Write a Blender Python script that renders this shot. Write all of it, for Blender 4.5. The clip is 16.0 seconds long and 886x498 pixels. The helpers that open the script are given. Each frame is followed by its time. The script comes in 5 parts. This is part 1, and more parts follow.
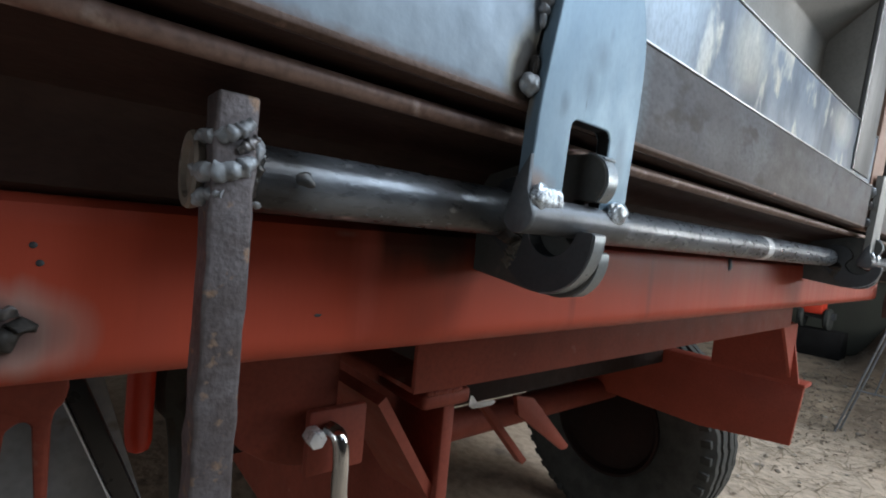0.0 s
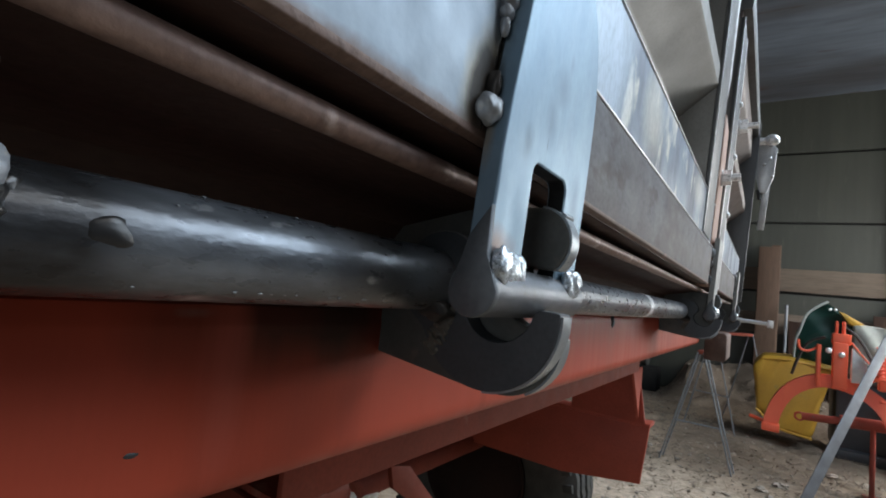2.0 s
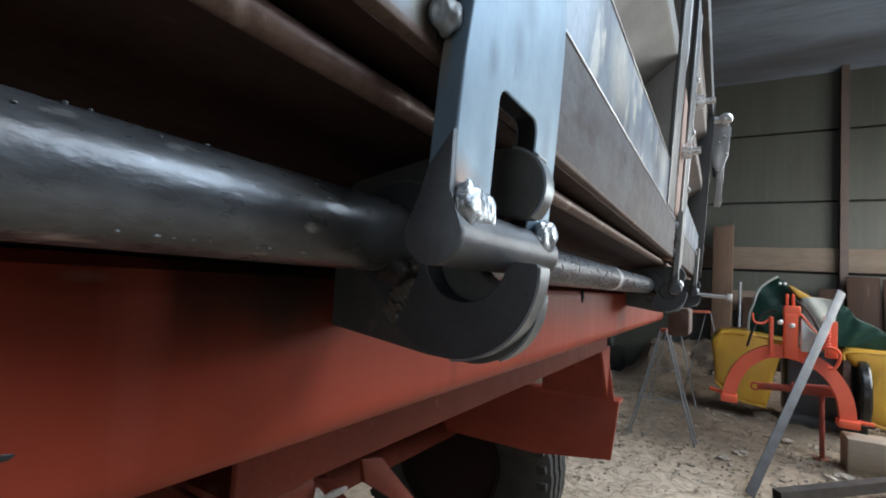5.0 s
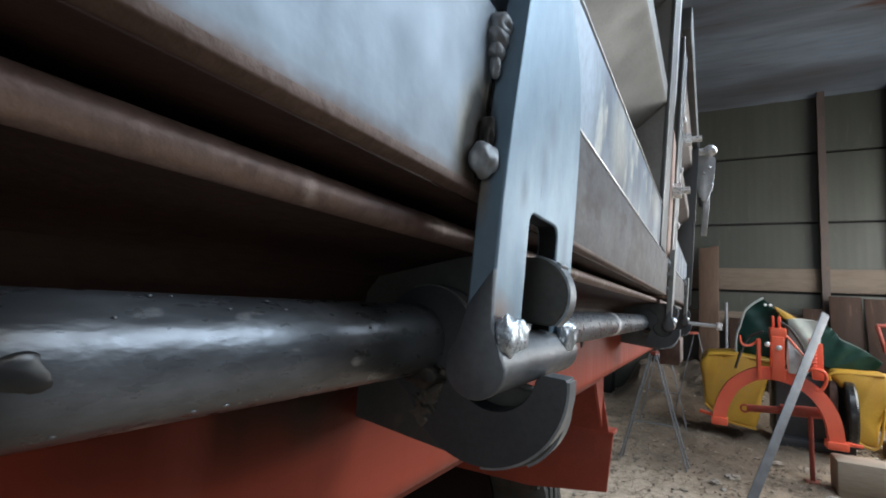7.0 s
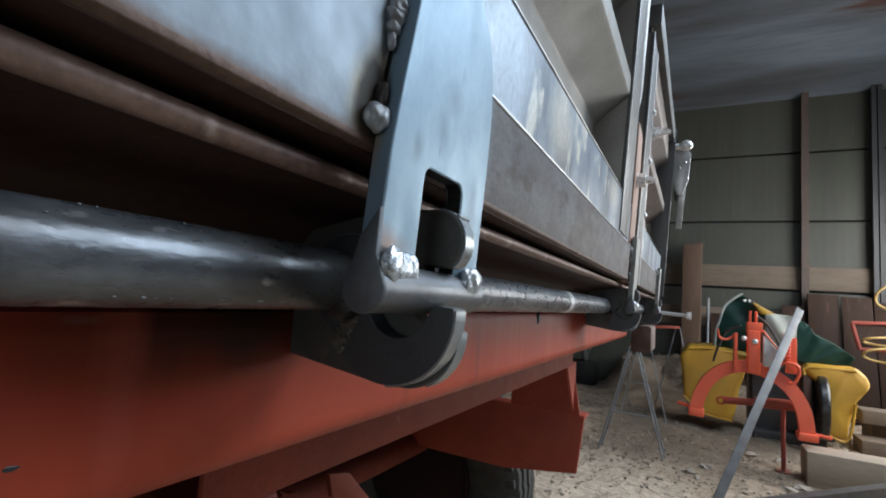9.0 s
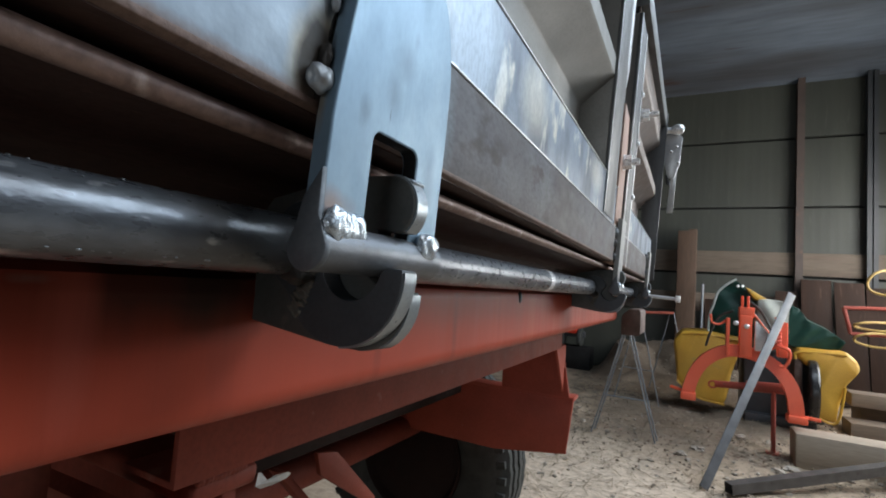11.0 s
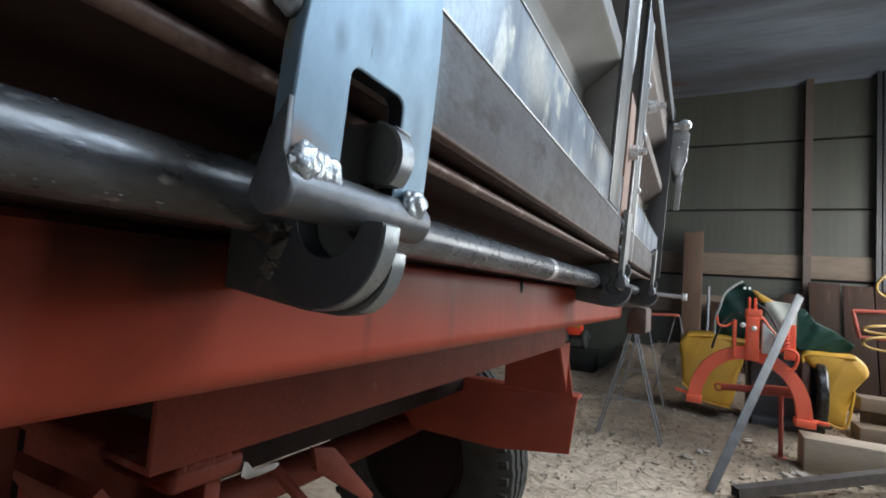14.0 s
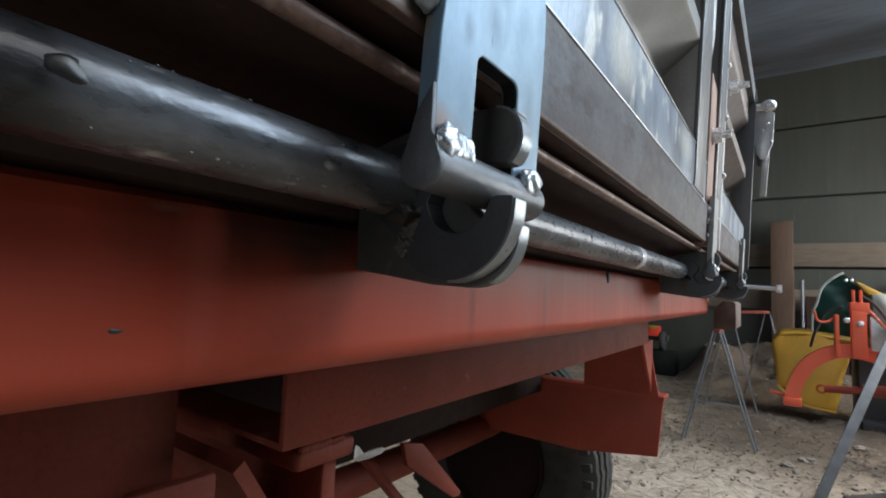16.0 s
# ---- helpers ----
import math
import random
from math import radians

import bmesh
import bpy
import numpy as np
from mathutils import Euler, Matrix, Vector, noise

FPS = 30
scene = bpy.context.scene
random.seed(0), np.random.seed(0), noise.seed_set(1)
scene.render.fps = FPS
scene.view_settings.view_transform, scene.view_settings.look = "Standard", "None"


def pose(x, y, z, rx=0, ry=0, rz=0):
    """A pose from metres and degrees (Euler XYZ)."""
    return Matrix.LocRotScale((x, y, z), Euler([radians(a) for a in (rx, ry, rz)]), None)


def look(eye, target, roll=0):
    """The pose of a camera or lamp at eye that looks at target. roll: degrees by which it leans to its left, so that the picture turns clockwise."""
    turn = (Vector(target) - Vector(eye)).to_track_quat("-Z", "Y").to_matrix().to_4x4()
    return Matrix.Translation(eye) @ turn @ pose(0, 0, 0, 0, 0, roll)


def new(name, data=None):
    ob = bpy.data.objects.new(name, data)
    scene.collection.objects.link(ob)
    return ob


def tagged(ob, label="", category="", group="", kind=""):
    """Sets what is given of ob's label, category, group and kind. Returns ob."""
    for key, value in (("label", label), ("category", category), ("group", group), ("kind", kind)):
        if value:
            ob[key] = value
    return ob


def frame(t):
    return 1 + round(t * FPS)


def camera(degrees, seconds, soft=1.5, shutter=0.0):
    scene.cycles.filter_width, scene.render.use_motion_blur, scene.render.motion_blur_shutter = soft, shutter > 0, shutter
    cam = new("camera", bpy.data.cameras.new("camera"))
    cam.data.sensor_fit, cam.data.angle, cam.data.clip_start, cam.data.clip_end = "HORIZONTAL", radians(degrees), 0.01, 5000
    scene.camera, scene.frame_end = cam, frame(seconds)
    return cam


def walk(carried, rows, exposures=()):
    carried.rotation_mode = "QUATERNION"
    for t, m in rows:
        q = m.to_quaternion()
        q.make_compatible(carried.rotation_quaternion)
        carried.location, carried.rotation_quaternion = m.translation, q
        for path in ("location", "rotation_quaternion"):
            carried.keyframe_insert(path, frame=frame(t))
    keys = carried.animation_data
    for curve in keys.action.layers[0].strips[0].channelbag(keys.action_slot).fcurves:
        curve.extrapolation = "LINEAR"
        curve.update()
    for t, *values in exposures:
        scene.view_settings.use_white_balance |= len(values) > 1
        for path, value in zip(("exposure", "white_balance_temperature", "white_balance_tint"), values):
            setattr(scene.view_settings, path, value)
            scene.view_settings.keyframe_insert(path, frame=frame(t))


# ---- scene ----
cam = camera(86.2, 16.0, soft=1.9)
PATH = [
    (0, (0.164, -0.182, 0.934), (-1.386, 1.079, 0.852), 5.4),
    (0.5, (0.153, -0.179, 0.939), (-1.28, 1.216, 0.938), 6.1),
    (1, (0.125, -0.145, 0.934), (-1.197, 1.355, 0.988), 7.1),
    (1.5, (0.076, -0.129, 0.933), (-1.124, 1.465, 1.062), 6.3),
    (2, (0.082, -0.143, 0.946), (-1.056, 1.494, 1.102), 6.2),
    (2.5, (0.072, -0.148, 0.947), (-1.024, 1.515, 1.122), 5.7),
    (3, (0.071, -0.152, 0.945), (-0.985, 1.537, 1.127), 5.6),
    (3.5, (0.062, -0.142, 0.942), (-0.971, 1.562, 1.114), 5.3),
    (4, (0.056, -0.126, 0.929), (-0.98, 1.58, 1.059), 4.7),
    (6.3, (0.088, -0.113, 0.958), (-0.909, 1.613, 1.11), 2.4),
    (6.5, (0.085, -0.126, 0.968), (-0.922, 1.593, 1.143), 2.3),
    (7, (0.058, -0.134, 0.966), (-0.917, 1.598, 1.188), 3.3),
    (7.5, (0.067, -0.156, 0.966), (-0.874, 1.594, 1.197), 4.2),
    (8, (0.085, -0.141, 0.957), (-0.832, 1.623, 1.175), 4.1),
    (8.5, (0.086, -0.141, 0.947), (-0.831, 1.625, 1.145), 4.3),
    (9, (0.106, -0.142, 0.945), (-0.834, 1.612, 1.141), 4.2),
    (11.5, (0.133, -0.132, 0.934), (-0.795, 1.634, 1.071), 4.0),
    (12, (0.14, -0.125, 0.948), (-0.82, 1.623, 1.096), 3.2),
    (12.5, (0.103, -0.101, 0.944), (-0.825, 1.662, 1.111), 3.4),
    (13, (0.073, -0.096, 0.928), (-0.846, 1.673, 1.088), 4.0),
    (13.5, (0.104, -0.118, 0.936), (-0.822, 1.646, 1.111), 4.2),
    (14, (0.124, -0.108, 0.916), (-0.822, 1.647, 1.068), 4.4),
    (14.5, (0.141, -0.128, 0.936), (-0.879, 1.585, 1.092), 4.2),
    (15, (0.138, -0.12, 0.93), (-0.949, 1.55, 1.099), 2.9),
    (15.5, (0.128, -0.11, 0.935), (-1.005, 1.528, 1.116), 2.0),
    (16, (0.108, -0.135, 0.898), (-1.063, 1.478, 1.06), 2.4),
]
walk(cam, [(t, look(eye, target, roll)) for t, eye, target, roll in PATH])

# ---- light ----
world = bpy.data.worlds.new("overcast_sky")
scene.world = world
world.use_nodes = True
wn = world.node_tree
sky = wn.nodes.new("ShaderNodeTexSky")
sky.sky_type = "NISHITA"
sky.sun_disc = False
sky.sun_elevation = radians(48)
sky.sun_rotation = radians(80)
wn.links.new(sky.outputs["Color"], wn.nodes["Background"].inputs["Color"])
wn.nodes["Background"].inputs["Strength"].default_value = 0.055
sun_data = bpy.data.lights.new("overcast_sun", "SUN")
sun_data.energy, sun_data.angle, sun_data.color = 0.45, radians(25), (1.0, 0.96, 0.9)
sun = new("overcast_sun", sun_data)
sun.matrix_world = look((12.5, 3, 14), (0, 1, 0))
# lamp in an assumed, unseen window; gives the low light from the right
side_light = bpy.data.lights.new("assumed_window_lamp", "AREA")
side_light.shape, side_light.size, side_light.size_y = "RECTANGLE", 2.9, 1.75
side_light.energy, side_light.color = 172, (0.95, 0.96, 0.95)
side_lamp = new("assumed_window_lamp", side_light)
side_lamp.matrix_world = look((2.93, 5.6, 1.78), (0, 5.6, 1.78))
# area lamp standing in for sky over the unseen open front
gate_light = bpy.data.lights.new("front_sky_lamp", "AREA")
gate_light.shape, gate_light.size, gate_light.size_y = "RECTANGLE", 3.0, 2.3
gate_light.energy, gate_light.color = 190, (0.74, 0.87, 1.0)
opening = new("front_sky_lamp", gate_light)
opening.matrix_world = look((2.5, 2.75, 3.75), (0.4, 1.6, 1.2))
# added fill lamp from behind; no door is seen there
south_fill = bpy.data.lights.new("south_fill_lamp", "AREA")
south_fill.shape, south_fill.size, south_fill.size_y = "RECTANGLE", 2.6, 2.6
south_fill.energy, south_fill.color = 54, (0.88, 0.94, 1.0)
south_lamp = new("south_fill_lamp", south_fill)
south_lamp.matrix_world = look((0.6, -5.9, 1.35), (0.3, 2, 1.2))

GROUND = -0.2
LEAN = 0.05      # outward lean of the tailgate per metre of height


# ---- materials ----
def material(name, a, b, scale=8.0, rough=0.5, metal=0.0, c=None, fine=120.0, bump=0.15, grain=0.25, rough_var=0.15, stretch=(1, 1, 1), spread=(0.35, 0.65), c_from=0.62, coat=0.0, spots=(), spec=0.5):
    m = bpy.data.materials.new(name)
    m.use_nodes = True
    t = m.node_tree
    bsdf = t.nodes["Principled BSDF"]
    pos = t.nodes.new("ShaderNodeTexCoord")
    mp = t.nodes.new("ShaderNodeMapping")
    mp.inputs["Scale"].default_value = stretch
    t.links.new(pos.outputs["Object"], mp.inputs["Vector"])

    def noisy(s, detail=6.0):
        n = t.nodes.new("ShaderNodeTexNoise")
        n.inputs["Scale"].default_value, n.inputs["Detail"].default_value = s, detail
        t.links.new(mp.outputs["Vector"], n.inputs["Vector"])
        return n.outputs["Fac"]

    def ramp(src, lo, hi):
        r = t.nodes.new("ShaderNodeMapRange")
        r.inputs["From Min"].default_value, r.inputs["From Max"].default_value = lo, hi
        t.links.new(src, r.inputs["Value"])
        return r.outputs["Result"]

    def mix(f, x, y):
        n = t.nodes.new("ShaderNodeMix")
        n.data_type = "RGBA"
        for sock, v in ((n.inputs[0], f), (n.inputs[6], x), (n.inputs[7], y)):
            if isinstance(v, tuple):
                sock.default_value = (*v, 1)
            elif isinstance(v, float):
                sock.default_value = v
            else:
                t.links.new(v, sock)
        return n.outputs[2]

    big, small = noisy(scale), noisy(fine, 3.0)
    col = mix(ramp(big, *spread), a, b)
    if c:
        col = mix(ramp(noisy(scale * 2.7, 8.0), c_from, c_from + 0.1), col, c)
    for (sx, sy, sz), r0, r1, squash, tint, amount in spots:
        # a tinted patch of its own shape round one place
        sub = t.nodes.new("ShaderNodeVectorMath")
        sub.operation = "SUBTRACT"
        sub.inputs[1].default_value = (sx, sy, sz)
        t.links.new(pos.outputs["Object"], sub.inputs[0])
        sca = t.nodes.new("ShaderNodeVectorMath")
        sca.operation = "MULTIPLY"
        sca.inputs[1].default_value = squash
        t.links.new(sub.outputs[0], sca.inputs[0])
        ln = t.nodes.new("ShaderNodeVectorMath")
        ln.operation = "LENGTH"
        t.links.new(sca.outputs[0], ln.inputs[0])
        wob = t.nodes.new("ShaderNodeMath")
        wob.operation = "MULTIPLY_ADD"
        t.links.new(noisy(0.7 / r1, 4.0), wob.inputs[0])
        wob.inputs[1].default_value = r1 * 0.9
        t.links.new(ln.outputs["Value"], wob.inputs[2])
        m1 = t.nodes.new("ShaderNodeMapRange")
        m1.inputs["From Min"].default_value, m1.inputs["From Max"].default_value = r0 + r1 * 0.45, r1 + r1 * 0.45
        m1.inputs["To Min"].default_value, m1.inputs["To Max"].default_value = amount, 0.0
        t.links.new(wob.outputs[0], m1.inputs["Value"])
        col = mix(m1.outputs["Result"], col, tint)
    dark = mix(grain, col, tuple(v * 0.35 for v in a))
    col = mix(ramp(small, 0.4, 0.75), col, dark)
    t.links.new(col, bsdf.inputs["Base Color"])
    rr = t.nodes.new("ShaderNodeMapRange")
    rr.inputs["To Min"].default_value, rr.inputs["To Max"].default_value = max(0.03, rough - rough_var), min(1, rough + rough_var)
    t.links.new(noisy(scale * 4.3, 5.0), rr.inputs["Value"])
    t.links.new(rr.outputs["Result"], bsdf.inputs["Roughness"])
    bsdf.inputs["Metallic"].default_value = metal
    bsdf.inputs["Specular IOR Level"].default_value = spec
    bsdf.inputs["Coat Weight"].default_value = coat
    bp = t.nodes.new("ShaderNodeBump")
    bp.inputs["Strength"].default_value = bump
    bp.inputs["Distance"].default_value = 0.3 / fine
    t.links.new(small, bp.inputs["Height"])
    t.links.new(bp.outputs["Normal"], bsdf.inputs["Normal"])
    return m


PLATE = material("blue_mill_steel", (0.235, 0.335, 0.415), (0.175, 0.26, 0.335), 17, 0.46, 0.5, c=(0.165, 0.22, 0.27), fine=420, bump=0.06, grain=0.14, stretch=(1, 1, 0.5), spread=(0.38, 0.62), c_from=0.66, rough_var=0.2, spots=[((-0.0078, 0.0075, 1.022), 0.004, 0.010, (2.2, 1, 0.55), (0.05, 0.045, 0.04), 0.9), ((-0.0078, 0.0065, 1.003), 0.002, 0.009, (2.2, 1, 0.6), (0.26, 0.20, 0.13), 0.7), ((0.0, 0.012, 0.9625), 0.002, 0.010, (1, 0.5, 1), (0.22, 0.12, 0.07), 0.7), ((0.0, 0.026, 1.008), 0.001, 0.006, (1, 1.2, 0.6), (0.11, 0.155, 0.19), 0.7), ((0.0, 0.0535, 1.040), 0.003, 0.011, (1, 1, 0.8), (0.125, 0.175, 0.22), 0.65), ((0.0, 0.046, 1.022), 0.002, 0.008, (1, 1, 0.6), (0.13, 0.18, 0.225), 0.6), ((0.0, 0.0447, 1.011), 0.0004, 0.0022, (1, 3.5, 0.5), (0.06, 0.075, 0.09), 0.8), ((0.0, 0.060, 1.055), 0.001, 0.005, (1, 1.8, 0.6), (0.12, 0.16, 0.20), 0.6), ((0.0, 0.085, 0.985), 0.004, 0.014, (1, 1.6, 0.6), (0.14, 0.19, 0.235), 0.6)])
PANEL = material("smudged_sheet_steel", (0.19, 0.235, 0.29), (0.062, 0.08, 0.11), 13, 0.46, 0.3, spec=0.38, c=(0.60, 0.58, 0.50), fine=300, bump=0.08, grain=0.3, stretch=(1, 0.9, 0.5), spread=(0.43, 0.56), c_from=0.585, spots=[((-0.012, 0.15, 1.11), 0.03, 0.085, (0, 1, 0.8), (0.45, 0.55, 0.65), 0.75), ((-0.012, 0.30, 1.115), 0.02, 0.06, (0, 1, 1.3), (0.60, 0.58, 0.50), 0.65), ((-0.012, 0.62, 1.125), 0.02, 0.08, (0, 1, 2.2), (0.60, 0.58, 0.52), 0.65)])
SHEET = material("plain_grey_sheet_steel", (0.245, 0.24, 0.225), (0.19, 0.187, 0.175), 6, 0.5, 0.25, c=(0.21, 0.187, 0.163), fine=260, bump=0.06, grain=0.2, c_from=0.66, spec=0.35)
BROWNSHEET = material("brownish_sheet_steel", (0.165, 0.128, 0.112), (0.13, 0.108, 0.10), 7, 0.45, 0.35, c=(0.24, 0.22, 0.21), fine=260, bump=0.06, grain=0.2, c_from=0.66)
TRESTLE = material("dull_grey_tube_steel", (0.20, 0.215, 0.235), (0.28, 0.29, 0.31), 9, 0.5, 0.4, c=(0.14, 0.11, 0.095), fine=120, bump=0.1)
# The bluish spot beside the hinge plate is a painted highlight.
RAIL = material("brown_mill_scale_rail", (0.056, 0.044, 0.042), (0.084, 0.081, 0.089), 15, 0.55, 0.15, c=(0.034, 0.022, 0.018), fine=300, bump=0.2, grain=0.5, stretch=(1, 0.55, 1), spread=(0.40, 0.62), c_from=0.56, spec=0.3, spots=[((-0.012, 0.105, 1.03), 0.012, 0.030, (0, 1, 0.6), (0.17, 0.22, 0.26), 0.7)])
# Same board as RAIL; reflected sky is put into this bluish colour.
BOARD = material("sky_tinted_mill_steel_board", (0.31, 0.375, 0.435), (0.20, 0.255, 0.31), 15, 0.5, 0.22, spec=0.4, c=(0.20, 0.185, 0.18), fine=95, bump=0.11, grain=0.2, spread=(0.36, 0.64), c_from=0.70, rough_var=0.2, spots=[((-0.010, 0.005, 1.021), 0.009, 0.020, (1, 1, 0.6), (0.42, 0.35, 0.21), 0.85), ((-0.010, 0.005, 1.020), 0.008, 0.0135, (1, 1, 0.55), (0.035, 0.03, 0.027), 0.95), ((-0.012, -0.07, 1.005), 0.001, 0.0055, (1, 0.03, 1), (0.15, 0.085, 0.06), 0.85)])
NOSE = material("scuffed_brown_steel", (0.20, 0.125, 0.105), (0.29, 0.20, 0.172), 18, 0.46, 0.25, c=(0.52, 0.42, 0.38), fine=240, bump=0.4, grain=0.5, c_from=0.60, spots=[((-0.027, -0.30, 0.994), 0.03, 0.07, (0.5, 0.6, 1), (0.20, 0.055, 0.045), 0.6)])
BAND = material("bare_bright_band", (0.90, 0.91, 0.91), (0.80, 0.81, 0.82), 60, 0.3, 0.0, fine=300, bump=0.1)
GREYBAND = material("dull_bright_flat_steel", (0.135, 0.14, 0.145), (0.095, 0.098, 0.10), 18, 0.48, 0.3, c=(0.20, 0.20, 0.195), fine=260, bump=0.08, grain=0.2, stretch=(1, 1, 0.2), spec=0.35)
FARPLATE = material("pale_grey_plate_steel", (0.30, 0.31, 0.30), (0.22, 0.23, 0.225), 20, 0.45, 0.35, c=(0.16, 0.15, 0.14), fine=300, bump=0.08, grain=0.2)
DARKTUBE = material("dark_grey_tube_steel", (0.075, 0.068, 0.065), (0.115, 0.106, 0.10), 12, 0.5, 0.3, c=(0.06, 0.045, 0.038), fine=160, bump=0.1)
FLATBAR = material("mid_grey_bar_steel", (0.135, 0.135, 0.138), (0.185, 0.187, 0.195), 12, 0.5, 0.35, fine=200, bump=0.06, spec=0.35)
JAW = material("grey_flame_cut_steel", (0.100, 0.104, 0.098), (0.072, 0.075, 0.072), 40, 0.55, 0.3, c=(0.12, 0.112, 0.098), fine=400, bump=0.1)
MIRROR = material("polished_plated_steel", (0.80, 0.81, 0.82), (0.72, 0.73, 0.74), 30, 0.12, 1.0, fine=200, bump=0.03, grain=0.1, rough_var=0.06)
# Brown-black scale, darkened further to carry the shade of the recess.
SHADEDSCALE = material("shade_darkened_bed_steel", (0.040, 0.018, 0.014), (0.056, 0.028, 0.022), 20, 0.7, 0.15, c=(0.19, 0.10, 0.08), fine=300, bump=0.4, grain=0.4, stretch=(1, 0.5, 1), c_from=0.70)
RUST = material("rusty_brown_steel", (0.105, 0.066, 0.052), (0.17, 0.112, 0.092), 22, 0.62, 0.15, c=(0.34, 0.21, 0.17), fine=300, bump=0.4, grain=0.4, c_from=0.64)
PIPE = material("dark_scaled_pipe_steel", (0.215, 0.237, 0.265), (0.105, 0.114, 0.128), 55, 0.31, 0.42, spec=0.5, c=(0.50, 0.52, 0.54), fine=330, bump=0.3, grain=0.4, stretch=(1, 0.42, 1), spread=(0.38, 0.62), c_from=0.62, rough_var=0.18, spots=[((-0.045, -0.112, 0.950), 0.012, 0.026, (0.5, 0.85, 0.6), (0.020, 0.019, 0.019), 0.95), ((-0.05, 0.02, 0.95), 0.012, 0.03, (0.6, 0.8, 0.6), (0.05, 0.048, 0.046), 0.8)])
BLACK = material("black_cut_steel", (0.056, 0.064, 0.073), (0.075, 0.083, 0.091), 30, 0.5, 0.5, fine=400, bump=0.08)
VOID = material("near_black_slot_steel", (0.014, 0.014, 0.015), (0.022, 0.022, 0.022), 30, 0.6, 0.2, fine=300, bump=0.1, spec=0.2)
EDGE = material("ground_blue_steel_edge", (0.33, 0.37, 0.395), (0.24, 0.275, 0.30), 60, 0.34, 0.6, fine=500, bump=0.15)
COLLAR = material("tan_scaled_collar", (0.33, 0.29, 0.245), (0.22, 0.19, 0.16), 50, 0.55, 0.2, c=(0.10, 0.08, 0.07), fine=300, bump=0.3)
# Bright steel for strips that draw highlights along edges.
EDGEGLINT = material("edge_highlight_steel", (0.62, 0.63, 0.64), (0.46, 0.47, 0.48), 60, 0.36, 0.7, fine=600, bump=0.2)
WELD = material("bright_weld_metal", (0.66, 0.74, 0.80), (0.42, 0.48, 0.54), 170, 0.29, 0.6, c=(0.24, 0.27, 0.31), fine=700, bump=0.35, grain=0.2, c_from=0.60)
SLAG = material("tan_burnt_slag", (0.125, 0.112, 0.09), (0.06, 0.055, 0.048), 120, 0.6, 0.2, c=(0.22, 0.20, 0.16), fine=500, bump=0.5)
GREYWELD = material("dull_grey_weld_metal", (0.38, 0.42, 0.455), (0.21, 0.225, 0.245), 80, 0.5, 0.3, c=(0.40, 0.35, 0.24), fine=500, bump=0.3, c_from=0.66)
PINSTEEL = material("scuffed_round_bar_steel", (0.185, 0.20, 0.22), (0.125, 0.135, 0.15), 60, 0.42, 0.55, c=(0.11, 0.095, 0.085), fine=450, bump=0.2, grain=0.3, stretch=(1, 0.4, 1), spec=0.4)
# Dark tone for the shade on the plate's lower side and rounded end.
TOESHADE = material("shade_dark_plate_end", (0.125, 0.14, 0.155), (0.092, 0.103, 0.115), 40, 0.5, 0.45, fine=400, bump=0.1, grain=0.3)
SOOT = material("sooty_weld_metal", (0.02, 0.019, 0.018), (0.045, 0.04, 0.036), 70, 0.6, 0.3, fine=400, bump=0.4)
SCORCH = material("scorched_weld_metal", (0.26, 0.26, 0.27), (0.10, 0.09, 0.085), 60, 0.4, 0.7, c=(0.40, 0.33, 0.22), fine=500, bump=0.4)
# The wide near-black spot by the jaw is burnt soot plus painted pipe shade.
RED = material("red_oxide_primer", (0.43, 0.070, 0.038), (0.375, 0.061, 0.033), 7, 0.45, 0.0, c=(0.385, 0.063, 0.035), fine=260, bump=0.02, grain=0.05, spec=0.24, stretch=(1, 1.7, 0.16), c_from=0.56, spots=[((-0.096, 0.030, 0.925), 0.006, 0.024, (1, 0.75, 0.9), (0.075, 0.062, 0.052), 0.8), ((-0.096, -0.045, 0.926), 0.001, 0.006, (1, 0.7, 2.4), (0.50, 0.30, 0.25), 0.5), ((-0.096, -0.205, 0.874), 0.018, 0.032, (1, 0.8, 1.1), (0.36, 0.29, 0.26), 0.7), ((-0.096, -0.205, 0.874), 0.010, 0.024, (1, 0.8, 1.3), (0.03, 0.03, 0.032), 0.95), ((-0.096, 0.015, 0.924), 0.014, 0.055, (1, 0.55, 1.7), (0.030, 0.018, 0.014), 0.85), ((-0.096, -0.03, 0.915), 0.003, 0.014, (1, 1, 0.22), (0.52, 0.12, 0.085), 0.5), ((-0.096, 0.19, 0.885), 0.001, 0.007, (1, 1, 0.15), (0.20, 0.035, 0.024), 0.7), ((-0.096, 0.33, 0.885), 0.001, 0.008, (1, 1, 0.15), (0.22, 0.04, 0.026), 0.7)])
# Same paint as FRAMERED, darkened to carry shade on the under-frame.
SHADERED = material("shade_darkened_red_paint", (0.25, 0.054, 0.033), (0.195, 0.044, 0.028), 9, 0.6, 0.0, c=(0.34, 0.17, 0.13), fine=200, bump=0.12, grain=0.3, spec=0.25, c_from=0.68)
FRAMERED = material("red_frame_paint", (0.40, 0.080, 0.050), (0.33, 0.068, 0.043), 9, 0.55, 0.0, c=(0.40, 0.17, 0.13), fine=200, bump=0.12, grain=0.3, spec=0.25, c_from=0.70)
LEVER = material("pitted_flat_bar_steel", (0.105, 0.088, 0.088), (0.165, 0.15, 0.158), 55, 0.55, 0.45, c=(0.30, 0.20, 0.14), fine=380, bump=0.6, grain=0.45, c_from=0.6)
